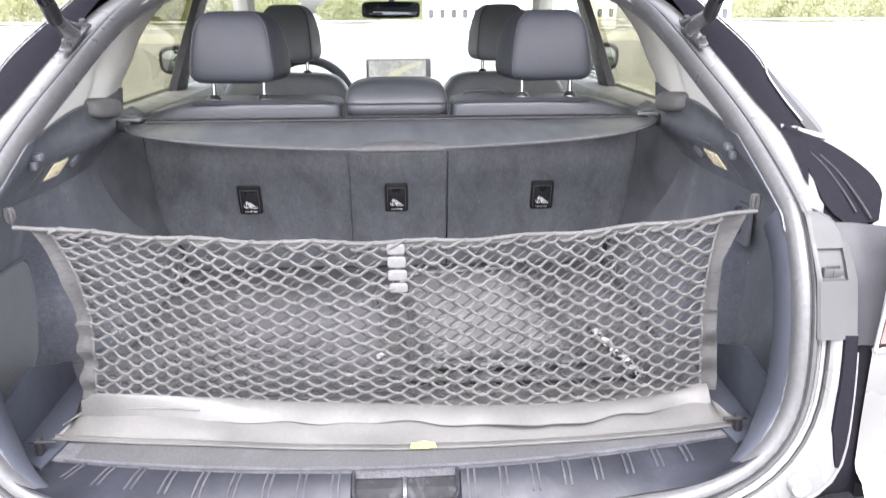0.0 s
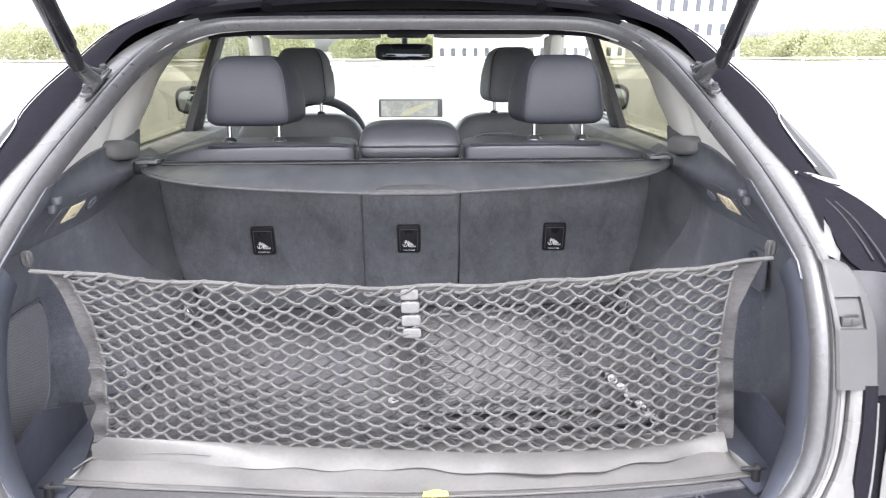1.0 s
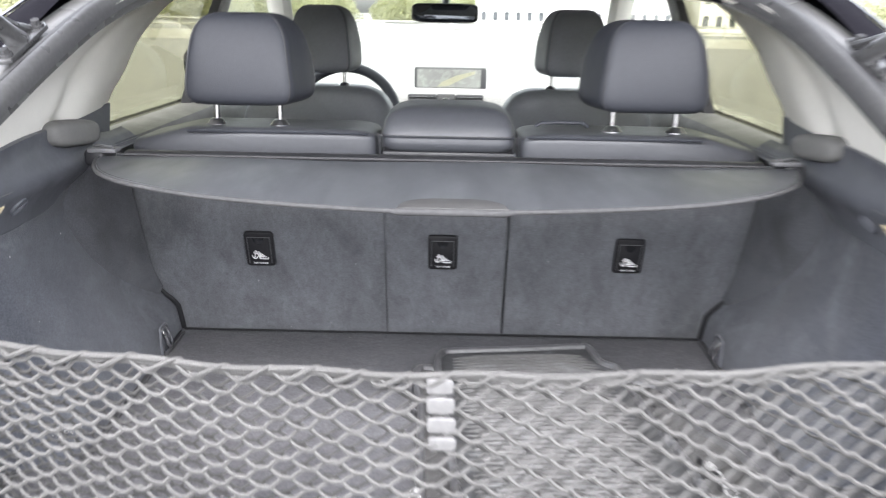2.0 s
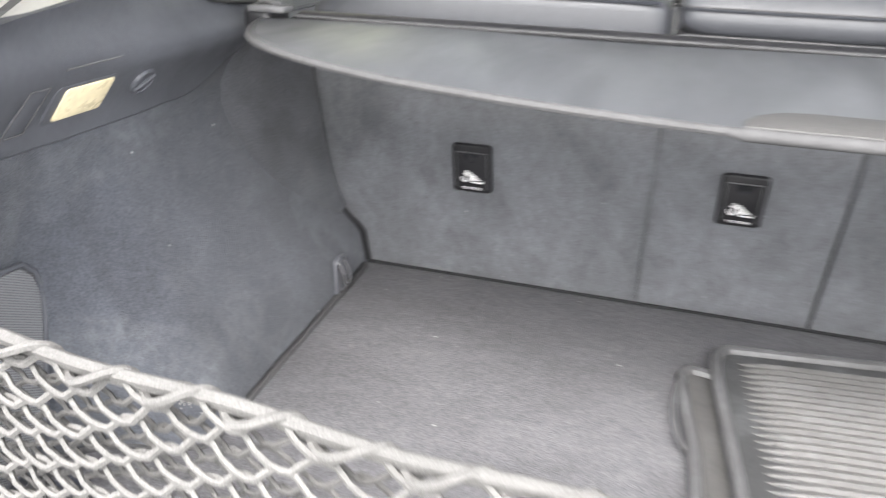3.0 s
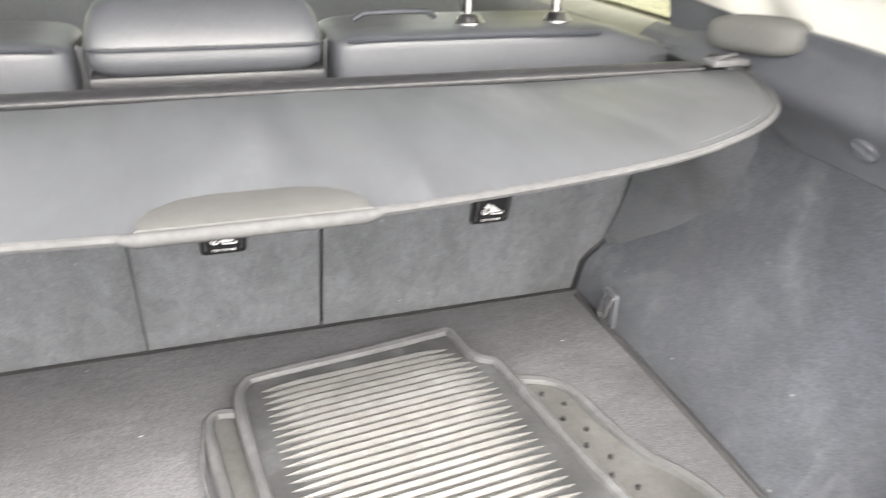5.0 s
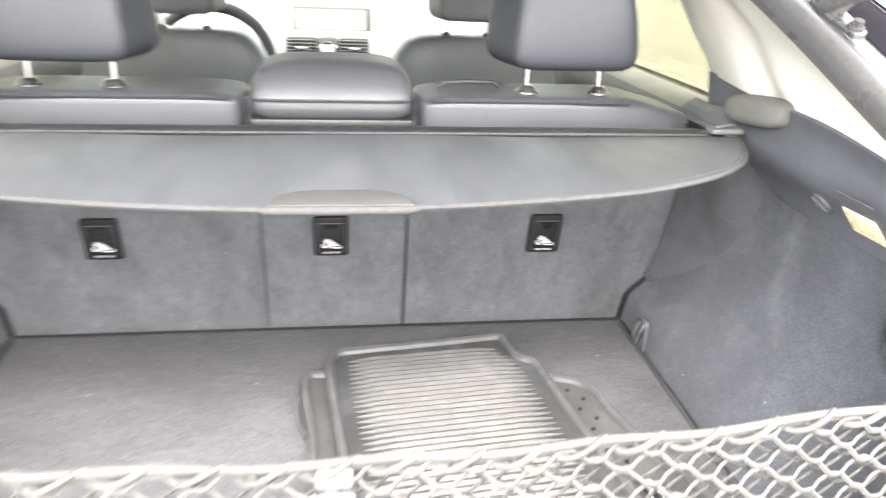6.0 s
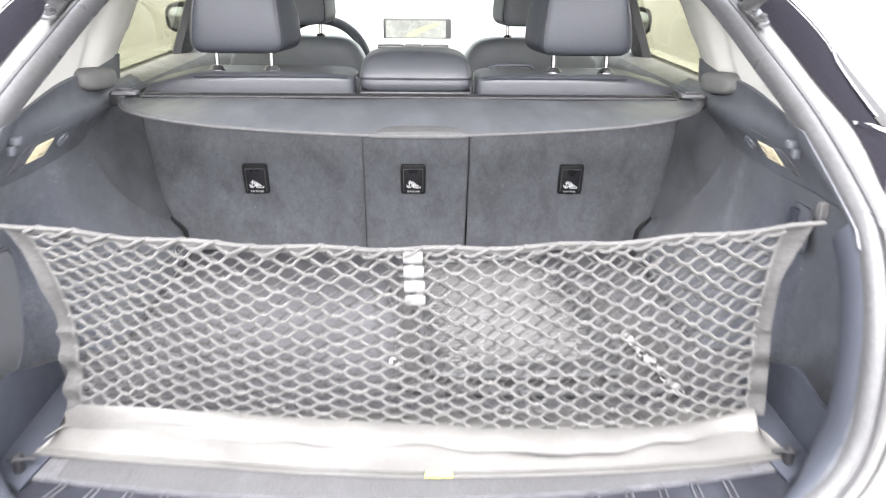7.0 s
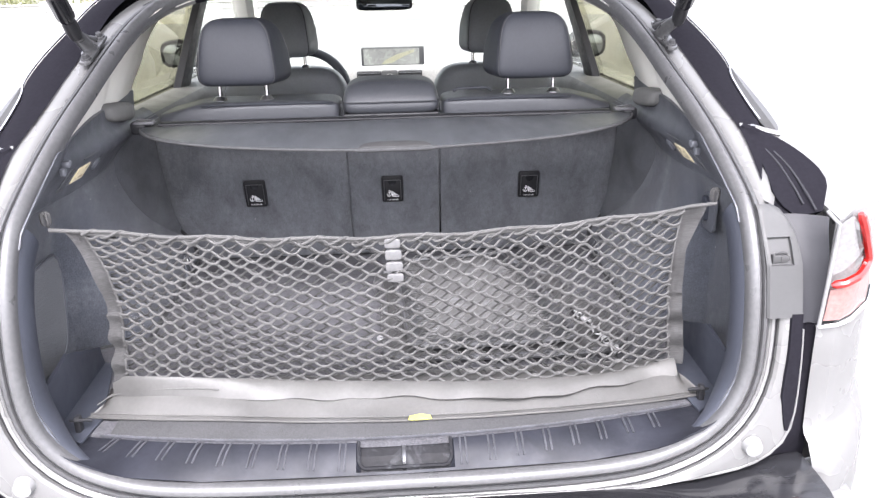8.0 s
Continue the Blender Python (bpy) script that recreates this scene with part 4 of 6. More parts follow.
for side, s in SIDES:
    wall = tagged(thing("wall_" + side, "dark carpeted cargo side wall with a plastic shoulder", "wall"), kind="structure")
    rows = []
    for u in np.linspace(0, 1, 18):
        row = []
        for v in np.linspace(0, 1, 110):
            x, y, z = wall_at(v, .775 + (shoulder_low(v) + .004 - .775) * u)
            row.append((s * x, y, z))
        rows.append(row)
    bm = bmesh.new()
    grid(bm, rows)
    thicken(bm, .012, (s, 0, 0))
    part("carpet_panel", bm, M_SIDE, wall, "dark grey carpet with pale dusty scuffs")
    rows = []
    for u in (0, .03, .08, .14, .2, .26, .32, .38, .44, .5, .55, .6, .65, .7, .75, .8, .85, .9, .95, 1.0):
        row = []
        for v in np.linspace(0, 1, 110):
            lo = shoulder_low(v)
            zc, dz = lo + (shoulder_top(v) - lo) * u, .017 * math.sin(math.pi * u) ** .7
            x, y, z = wall_at(v, zc)
            x = sum(wall_at(v, zc + dz * k / 4)[0] for k in range(-4, 5)) / 9
            row.append((s * (x - (.003 if u > 0 else -.002)), y, z))
        rows.append(row)
    bm = bmesh.new()
    grid(bm, rows)
    thicken(bm, .01, (s, 0, 0))
    part("shoulder", bm, M_TRIM, wall, "grained dark plastic shoulder")
    bm = bmesh.new()
    pillow(bm, (s * .599, .80, 1.210), (.048, .148, .042), .6, .6, warp=lambda x, y, z: (x, y, z - .35 * y))
    part("cassette_pad", bm, M_PAD, wall, "pale beige rounded pad behind the cover's end")
    # side bolster between wall and backrest
    a = curve([(.622, .765, 1.155), (.628, .775, 1.09), (.617, .785, 1.037), (.604, .818, .97), (.592, .885, .91), (.572, .970, .862)], 16)
    b = curve([(.575, .90, 1.16), (.578, .925, 1.08), (.576, .945, 1.0), (.572, .962, .93), (.562, .976, .885)], 16)
    rows = [[(s * (p[0] * (1 - u) + q[0] * u - .016 * math.sin(math.pi * min(u * 2.2, 1) / 2 if u < .45 else math.pi / 2)), p[1] * (1 - u) + q[1] * u - .004, p[2] * (1 - u) + q[2] * u) for u in np.linspace(0, 1, 7)] for p, q in zip(a, b)]
    part("bolster", sheet(rows, .01, (s, 0, 0)), M_BOLSTER, wall, "grey carpet bolster beside the backrest")
    # lower pocket board behind the opening
    bm = bmesh.new()
    f = [bm.verts.new((s * (.556 + .05 * max(y - .30, 0)), y, z)) for y, z in ((.170, .868), (.215, .868), (.283, .881), (.37, .844), (.42, .824), (.43, .783), (.22, .783), (.17, .81))]
    bm.faces.new(f)
    thicken(bm, .006, (s, 0, 0))
    part("pocket_board", bm, M_APERTURE, wall, "dark grey board closing the side pocket")
    bm = bmesh.new()
    prism(bm, [(s * x, y) for x, y in ((.502, .158), (.53, .175), (.562, .215), (.575, .43), (.545, .43), (.512, .30), (.492, .24))], .004, Matrix.Translation((0, 0, .7805)), .001)
    part("corner_board", bm, M_APERTURE, wall, "dark plastic board in the floor's corner")
    # bolt cap in the corner by the lamp
    bm = bmesh.new()
    box(bm, (s * .549 - .008, .392, 1.176), (s * .549 + .008, .408, 1.189), .004)
    box(bm, (s * .552 - .005, .384, 1.164), (s * .552 + .005, .396, 1.178), .002)
    part("striker_block", bm, M_TRIM, wall, "small black stop block")
    # lashing loop near the backrest
    loop = thing("lashing_loop", "chrome lashing loop in the lower side wall", "lashing loop", "lashing loops")
    xw = wall_x(.894, .808) - .004
    bm = bmesh.new()
    prism(bm, rounded(.035, .06, .008), .004, Matrix.Translation((s * xw, .894, .808)) @ pose(0, 0, 0, 90, 0, -90 * s), .0015)
    part("plate", bm, M_TRIM, loop, "dark base plate")
    bm = bmesh.new()
    tube(bm, [(s * (xw - .004), .894 + y, .808 + z) for y, z in rounded(.026, .05, .006)], .0021, 6, closed=True)
    part("frame", bm, M_CHROME, loop, "chrome frame")
    bm = bmesh.new()
    tube(bm, [(s * (xw - .004), .886, .828), (s * (xw - .010), .885, .815), (s * (xw - .013), .886, .799), (s * (xw - .013), .894, .794), (s * (xw - .013), .902, .799), (s * (xw - .010), .903, .815), (s * (xw - .004), .902, .828)], .003, 8)
    part("ring", bm, M_CHROME, loop, "chrome ring")
    # cargo lamp
    lampthing = thing("cargo_lamp", "lit warm cargo lamp in the side wall", "lamp", "cargo lamps")
    c = Vector((s * .5935, .530, 1.138))
    ex = Vector((0, 1, .0)).normalized()
    ey = Vector((s * -.035, .004, .045)).normalized()
    ez = ex.cross(ey)
    if ez.x * s > 0:
        ez = -ez
    frame_m = Matrix((ex, ey, ez)).transposed().to_4x4()
    frame_m.translation = c + Vector((-s * .004, 0, 0))
    bm = bmesh.new()
    prism(bm, rounded(.070, .043, .005), .0028, frame_m, .001)
    part("bezel", bm, M_TRIM, lampthing, "dark bezel")
    bm = bmesh.new()
    prism(bm, rounded(.058, .037, .004), .0045, frame_m @ Matrix.Translation((.004, 0, 0)), .002)
    part("lens", bm, M_LAMP, lampthing, "glowing warm lens")
    # plug and small lid beside it
    bm = bmesh.new()
    mp_ = frame_m @ Matrix.Translation((.085, -.002, -.002))
    bmesh.ops.create_cone(bm, cap_ends=True, segments=24, radius1=.0165, radius2=.0150, depth=.010, matrix=mp_)
    tube(bm, [mp_ @ Vector((.0135 * math.cos(a), .0135 * math.sin(a), .0052)) for a in np.linspace(0, 2 * math.pi, 24, endpoint=False)], .0013, 6, closed=True)
    tube(bm, [mp_ @ Vector((-.010, -.008, .0052)), mp_ @ Vector((.010, .008, .0052))], .0026, 6)
    part("turn_plug", bm, M_TRIM, wall, "round plug")
    bm = bmesh.new()
    tube(bm, [(s * (wall_at((y - .37) / .65, 1.171)[0] - .0055), y, 1.171) for y in np.linspace(.49, .555, 10)], .0009, 5)
    part("shoulder_slit", bm, M_GREYPL, wall, "thin pale slit above the lamp")
    bm = bmesh.new()
    prism(bm, [(-.073, -.028), (-.053, -.028), (-.046, .024), (-.064, .024)], .003, frame_m, .001)
    part("socket_lid", bm, M_TRIM, wall, "small dark lid with a seam")
    bm = bmesh.new()
    tube(bm, [frame_m @ Vector((x, y, .0025)) for x, y in ((-.074, -.029), (-.052, -.029), (-.045, .025), (-.065, .025))], .0008, 5, closed=True)
    tube(bm, [frame_m @ Vector((x, y, .0042)) for x, y in ((-.072, -.021), (-.052, -.021))], .0007, 5)
    part("lid_seam", bm, M_GREYPL, wall, "pale grey seam round the lid")

# speaker grille in the left rear recess, pull recess on the right
out = curve([(.20, .80), (.40, .795), (.438, .80), (.466, .836), (.484, .892), (.497, .937), (.500, .966), (.488, .985), (.45, .993), (.20, .985)], 40)
rows = []
for y, z in out:
    rows.append([(-(wall_x(min(cy, .485), cz) - d), cy, cz) for d, cy, cz in ((.002, y, z), (.008, y * .97 + .01, z * .97 + .0267), (.009, y * .6 + .13, z * .6 + .356), (.009, .33, .89))])
bm = bmesh.new()
grid(bm, rows, closed_u=True)
bmesh.ops.remove_doubles(bm, verts=list(bm.verts), dist=1e-5)
grille = thing("speaker_grille", "rounded grey perforated speaker grille in the side wall", "speaker grille")
part("mesh_panel", bm, M_MESHPLATE, grille, "finely perforated grey mesh")
bm = bmesh.new()
tube(bm, [(-(wall_x(min(y, .485), z) - .006), y, z) for y, z in out], .0028, 8, closed=True)
part("rim", bm, M_TRIM, grille, "smooth dark rim")
hook_r = thing("pull_recess", "grey recessed pull handle on the side wall", "handle")
bm = bmesh.new()
prism(bm, rounded(.055, .075, .012), .006, Matrix.Translation((wall_x(.47, 1.03) - .012, .474, 1.03)) @ pose(0, 0, 0, 90, 0, -90), .002)
part("plate", bm, M_TRIM, hook_r)
bm = bmesh.new()
prism(bm, rounded(.022, .05, .008), .012, Matrix.Translation((wall_x(.47, 1.03) - .014, .484, 1.035)) @ pose(0, 0, 0, 90, 0, -90), .003)
part("grip", bm, M_APERTURE, hook_r)

# pale crumbs stuck to the carpet of the left wall
rng = random.Random(9)
bm = bmesh.new()
for k in range(60):
    a, r = rng.gauss(1.3, .8), .014 + rng.gauss(0, .003)
    y, z = .540 + r * math.cos(a) * 1.1, .812 + r * math.sin(a)
    q = rng.uniform(.35, .9)
    box(bm, (-.0011 * q, -.0008 * q, -.0005), (.0011 * q, .0008 * q, .0005), .0002, 1, Matrix.Translation((-(wall_x(y, z) - .0015), y, z)) @ pose(0, 0, 0, rng.uniform(0, 180), rng.uniform(0, 180), rng.uniform(0, 180)))
solo("crumbs", bm, M_CLIP, "pale crumbs stuck to the carpeted wall", "crumbs", kind="stuff")

# ---- lining above: rear pillars, headliner, windows ----
for side, s in SIDES:
    rear = curve([(.547, .328, 1.195), (.545, .352, 1.209), (.541, .372, 1.221), (.537, .44, 1.252), (.527, .53, 1.295), (.517, .63, 1.342), (.499, .745, 1.395), (.466, .83, 1.432)], 20)
    front = curve([(.638, 1.025, 1.228), (.635, 1.045, 1.249), (.629, 1.10, 1.287), (.622, 1.17, 1.345), (.607, 1.30, 1.41), (.592, 1.46, 1.455), (.58, 1.6, 1.475)], 20)
    rows = []
    for i, (a, b) in enumerate(zip(rear, front)):
        valley = .016 * (1 - smooth01((i - 5) / 10))
        rows.append([(s * (a[0] * (1 - u) + b[0] * u + .03 * (.2 + .8 * smooth01(i / 5)) * math.sin(math.pi * min(u * 1.1, 1)) + valley * math.exp(-((u - .68) / .07) ** 2)), a[1] * (1 - u) + b[1] * u, a[2] * (1 - u) + b[2] * u) for u in np.linspace(0, 1, 34)])
    solo("pillar_lining", sheet(rows, .012, (s, 0, 0)), M_BEIGE, "beige fabric lining of the rear pillar", "pillar", "pillar linings", "structure")
    # dark wedge at the window's lower rear corner
    bm = bmesh.new()
    prism(bm, [(.785, 1.2215), (.85, 1.192), (.92, 1.168), (1.01, 1.166), (1.03, 1.231), (.88, 1.229)], .012, Matrix(((0, 0, s * 1.0, s * .634), (1, 0, 0, 0), (0, 1, 0, 0), (0, 0, 0, 1))), .003)
    solo("window_corner_trim", bm, M_TRIM, "dark plastic trim at the side window's corner", "trim", kind="structure")
    # door inner panel
    rows = [[(s * x, y, z) for z, x in ((.45, .64), (.8, .62), (1.0, .60), (1.10, .59), (1.145, .592), (1.165, .606), (1.173, .66), (1.173, .69))] for y in np.linspace(1.0, 2.75, 14)]
    solo("door_panel", sheet(rows, .02, (s, 0, 0)), M_DOOR, "grey inner door panel below the window", "door panel", "door panels", "structure")
    # window panes
    def wx(z):
        return .672 - .26 * (z - 1.2)
    panes = (("window_1" if s < 0 else "window_2", M_PRIVACY, [(1.0, 1.172), (1.56, 1.172), (1.70, 1.475), (1.45, 1.475), (1.2, 1.38), (1.05, 1.27)]),
             ("window_3" if s < 0 else "window_4", M_GLASS, [(1.62, 1.172), (2.72, 1.16), (2.2, 1.475), (1.74, 1.475)]))
    for name, mt, poly in panes:
        bm = bmesh.new()
        bm.faces.new([bm.verts.new((s * wx(z), y, z)) for y, z in poly])
        thicken(bm, .004, (s, 0, 0))
        ob = solo(name, bm, mt, "tinted side window glass" if mt == M_PRIVACY else "clear front side window glass", "window", "side windows", "structure", smooth=False)
        ob.visible_shadow = False
    # centre pillar
    rows = []
    for z, y0, y1 in ((.5, 1.50, 1.68), (1.19, 1.525, 1.665), (1.32, 1.58, 1.70), (1.49, 1.67, 1.77)):
        rows.append([(s * (wx(z) - d), y, z) for y, d in ((y0, .0), (y0 + .01, .02), ((y0 + y1) / 2, .028), (y1 - .01, .02), (y1, .0))])
    solo("centre_pillar", sheet(rows, .012, (s, 0, 0)), M_BLACK, "black centre pillar between the side windows", "pillar", "centre pillars", "structure")
    rows = []
    for y, z, x in ((2.78, 1.12, .66), (2.55, 1.27, .635), (2.36, 1.38, .61), (2.2, 1.47, .585)):
        rows.append([(s * (x + a), y + b, z + a * .3) for a, b in ((.03, .0), (-.005, -.03), (-.03, -.02), (-.05, .03), (-.04, .06))])
    solo("front_pillar", sheet(rows, .01, (s, 1, 0)), M_BEIGE, "beige lined windscreen pillar", "pillar", "front pillars", "structure")
    # door mirror
    mx = .868 if s < 0 else .838
    mirror = thing("door_mirror", "black door mirror outside the front window", "mirror", "door mirrors")
    bm = bmesh.new()
    pillow(bm, (s * mx, 2.34, 1.217), (.155, .11, .112), .6, .6)
    tube(bm, [(s * .70, 2.40, 1.17), (s * .80, 2.37, 1.175), (s * mx, 2.35, 1.19)], .022, 8)
    part("housing", bm, M_DPANEL, mirror)
    bm = bmesh.new()
    prism(bm, rounded(.118, .08, .03), .004, Matrix.Translation((s * (mx - .006), 2.289, 1.217)) @ pose(0, 0, 0, 90, 0, s * -12), .001)
    part("mirror_glass", bm, M_MIRROR, mirror, "mirror glass")

rows = []
for v in np.linspace(0, 1, 16):
    row = []
    for u in np.linspace(-1, 1, 31):
        xr = .455 * u
        a = Vector((xr, float(np.interp(abs(xr), (0, .33, .41, .468), (.897, .893, .88, .83))) + .014, float(np.interp(abs(xr), (0, .33, .41, .468), (1.465, 1.463, 1.456, 1.432))) - .012))
        b = Vector((.575 * u, 2.2, 1.478 - .012 * u * u))
        p = a.lerp(b, v)
        p.x = (.455 + (.575 - .455) * smooth01(v * 2)) * u
        p.z += .05 * math.sin(math.pi * v) * (1 - u ** 4) + .012 * math.sin(math.pi * min(v * 4, 1)) * (1 - u * u)
        row.append(p)
    rows.append(row)
solo("ceiling", sheet(rows, .012, (0, 0, 1)), M_BEIGE, "beige fabric headliner", "ceiling", kind="structure")
rows = [[(w * u, y, z - .02 * u * u) for u in np.linspace(-1, 1, 13)] for y, z, w in ((2.2, 1.475, .575), (2.5, 1.335, .61), (2.8, 1.19, .645), (3.08, 1.06, .67))]
ws = solo("windscreen", sheet(rows, .005, (0, 1, 1)), M_GLASS, "clear windscreen glass", "windscreen", kind="structure")
ws.visible_shadow = False
for s in (-1, 1):
    bm = bmesh.new()
    pillow(bm, (s * .31, 2.19, 1.465), (.42, .14, .022), .5, .35)
    solo("sun_visor", bm, M_BEIGE, "folded beige sun visor under the headliner", "sun visor", "sun visors")
bm = bmesh.new()
box(bm, (-.075, 2.02, 1.455), (.075, 2.16, 1.488), .012)
solo("overhead_console", bm, M_GREYPL, "grey overhead console on the headliner", "console")
mir = thing("rear_view_mirror", "dark rear view mirror on the windscreen", "mirror")
bm = bmesh.new()
pillow(bm, (-.015, 2.17, 1.405), (.22, .035, .062), .35, .35)
tube(bm, [(-.012, 2.18, 1.42), (-.012, 2.22, 1.46)], .012, 8)
part("housing", bm, M_BLACK, mir)
bm = bmesh.new()
prism(bm, rounded(.20, .05, .018), .003, Matrix.Translation((-.015, 2.152, 1.405)) @ pose(0, 0, 0, 90 - 4, 0, -3), .001)
part("mirror_glass", bm, M_MIRROR, mir, "mirror glass")
bm = bmesh.new()
box(bm, (-.66, 1.0, .40), (.66, 3.1, .44), .01)
solo("cabin_floor", bm, M_SIDE, "dark carpeted cabin floor", "floor", kind="structure")

# ---- rear seats ----
def back_y(z):
    return 1.0 - .24 * (z - .78)


def back_half(z):
    return float(np.interp(z, (.78, .838, .852, .868, .885, .93, 1.07, 1.14, 1.165, 1.185, 1.2), (.523, .526, .534, .55, .563, .571, .571, .566, .53, .48, .44)))


def tether(parent, x):
    z0 = .9735
    m = Matrix.Translation((x, back_y(z0) - .003, z0)) @ pose(0, 0, 0, 90 + 13.5)
    bm = bmesh.new()
    prism(bm, rounded(.0545, .0735, .006), .006, m @ Matrix.Translation((0, .001, 0)), .0026)
    cover = part("tether_cover", bm, M_TETHER, parent, "black child seat tether cover with a white symbol")
    bm = bmesh.new()
    prism(bm, rounded(.040, .058, .003), .0072, m @ Matrix.Translation((0, -.001, 0)), .0008)
    for e in (-1, 1):
        prism(bm, rounded(.0016, .056, .0005), .0062, m @ Matrix.Translation((e * .0212, -.001, 0)))
    part("flap", bm, M_TETHER, cover)
    bm = bmesh.new()
    prism(bm, [(.0105 * math.cos(a), .0145 * math.sin(a)) for a in np.linspace(math.pi, 2 * math.pi, 12)], .0015, m @ Matrix.Translation((0, .0272, .0068)))
    part("finger_notch", bm, M_PIT, cover)
    # grey lines at the flap's edges; the top one paints a highlight
    bm = bmesh.new()
    tube(bm, [m @ Vector((x, .0282, .0074)) for x in (-.0205, -.0125, 0, .0125, .0205)], .0008, 6)
    for e in (-.0212, .0212):
        tube(bm, [m @ Vector((e, y, .0066)) for y in (-.028, 0, .028)], .0006, 5)
    part("flap_edge", bm, M_GREYPL, cover, "grey flap edge lines, worn, the top one a painted highlight")
    sym = bmesh.new()
    mz = m @ Matrix.Translation((.0005, -.0105, .0071)) @ Matrix.Diagonal((.9, .98, 1, 1))
    # seat shell, five slanting bars of the seat pad, and a leaning anchor
    tube(sym, [mz @ Vector((x, y, .0005)) for x, y in ((-.0065, .0085), (-.0035, .0), (-.0005, -.0075), (.008, -.0078), (.0165, -.0078), (.0168, -.0045))], .0011, 5)
    for i in range(5):
        prism(sym, [(-.0035 + .0036 * i, .0085 - .0026 * i), (-.0009 + .0036 * i, .0085 - .0028 * i), (.0016 + .0028 * i, -.0052 + .0002 * i), (-.0008 + .0028 * i, -.0052 + .0002 * i)], .0008, mz)
    ma = mz @ Matrix.Translation((-.0105, .0, 0)) @ pose(0, 0, 0, 0, 0, -12)
    prism(sym, rounded(.002, .014, .0008), .0008, ma)
    tube(sym, [ma @ Vector((.0058 * math.cos(a), -.001 + .0062 * math.sin(a), .0005)) for a in np.linspace(math.pi * 1.0, math.pi * 2.0, 10)], .0010, 5)
    tube(sym, [ma @ Vector((.0019 * math.cos(a), .0085 + .0019 * math.sin(a), .0005)) for a in np.linspace(0, 2 * math.pi, 8, endpoint=False)], .0007, 5, closed=True)
    prism(sym, rounded(.0085, .0016, .0007), .0008, ma @ Matrix.Translation((0, .0045, 0)))
    part("symbol", sym, M_WHITE, cover, "white anchor and child seat symbol")
    cd = bpy.data.curves.new("writing", "FONT")
    cd.body, cd.size, cd.align_x, cd.extrude = "TOP-TETHER", .0049, "CENTER", .0004
    tx = new("writing_curve", cd)
    dg = bpy.context.evaluated_depsgraph_get()
    me = bpy.data.meshes.new_from_object(tx.evaluated_get(dg))
    bpy.data.objects.remove(tx)
    bpy.data.curves.remove(cd)
    me.transform(m @ Matrix.Translation((0, -.0295, .0074)))
    me.materials.append(M_WHITE)
    wr = new("writing", me)
    wr.parent = cover
    tagged(wr, label="small white capital letters")


def headrest(parent, cx, cy, base_z, w, h, d, posts, leather=M_LEATHER):
    """A rounded cushion whose inner flank flares out towards the front."""
    inward = -1 if cx > 0 else 1

    def shape(x, y, z):
        k = .94 - .1 * z - .16 * max(z, 0) ** 3
        flare = .24 * smooth01((y + 1) / 2) * max(x * inward, 0) * (1 - .5 * max(z, 0))
        return x * k + inward * flare, y * (1 - .3 * max(z, 0)) + .16 * z, z
    bm = bmesh.new()
    pillow(bm, (cx, cy, base_z + h / 2), (w, d, h), .34, .26, 56, 28, shape)
    rest = part("headrest", bm, leather, parent, "black leather headrest with stitched seams")
    for sx in (-.93, .93):
        bm = bmesh.new()
        pts = []
        for z in np.linspace(-.96, .97, 24):
            f = math.asin(max(min(math.copysign(abs(z) ** (1 / .34), z), 1), -1))
            q = abs(math.cos(f)) ** .34
            g = math.acos(max(min(abs(sx) ** (1 / .26), 1), 0))
            x, y, zz = shape(q * sx, -q * math.sin(g) ** .26, z)
            pts.append((cx + x * w / 2, cy + y * d / 2 - .0006, base_z + h / 2 + zz * h / 2))
        tube(bm, pts, .0013, 5)
        part("seam", bm, M_BLACK, rest, "stitched seam")
    for px in posts:
        bm = bmesh.new()
        tube(bm, [(px, cy + .01, base_z + .02), (px, cy + .004, base_z - .05)], .0052, 12)
        part("post", bm, M_POST, rest, "chrome post")
        bm = bmesh.new()
        tube(bm, [(px, cy + .002, base_z - .044), (px, cy + .002, base_z - .0355), (px, cy + .002, base_z - .033), (px, cy + .002, base_z - .029), (px, cy + .002, base_z - .027)], [.0165, .0165, .0135, .0115, .008], 18)
        part("collar", bm, M_STEEL, rest, "chrome post collar")
    return rest


rear_seat = thing("bench_seat", "upright split rear seat with carpeted back and black leather top", "car seat")
for x0, x1, nm in ((-1, -.1106, "a"), (-.1094, .1202, "b"), (.1242, 1, "c")):
    rows = []
    for z in np.concatenate([[.783], np.linspace(.79, 1.19, 26), [1.20]]):
        h = back_half(z) - .003
        a, b = max(x0, -h), min(x1, h)
        row = []
        for u in np.concatenate([[0], np.linspace(.02, .98, 22), [1]]):
            e = .005 if u in (0, 1) else 0
            e = max(e, .003 if z < .785 else 0)
            row.append((a + (b - a) * u, back_y(z) + e + .0012 * math.sin(13 * u + 9 * z) * smooth01((z - .79) / .05), z))
        rows.append(row)
    part("back_panel", sheet(rows, .04, (0, 1, 0)), M_BACK, rear_seat, "dark grey carpeted backrest panel with faint stains")
# black tubes stand in for the shade between backrest and bolster
for s in (-1, 1):
    bm = bmesh.new()
    tube(bm, [(s * (back_half(z) + .001), back_y(z) + .006, z) for z in np.linspace(.785, 1.16, 50)], .0062, 6)
    part("edge_shade", bm, M_BLACK, rear_seat, "black tube for the shade in the gap beside the backrest")
# black tube laid in the joint as the shade under the backrest
bm = bmesh.new()
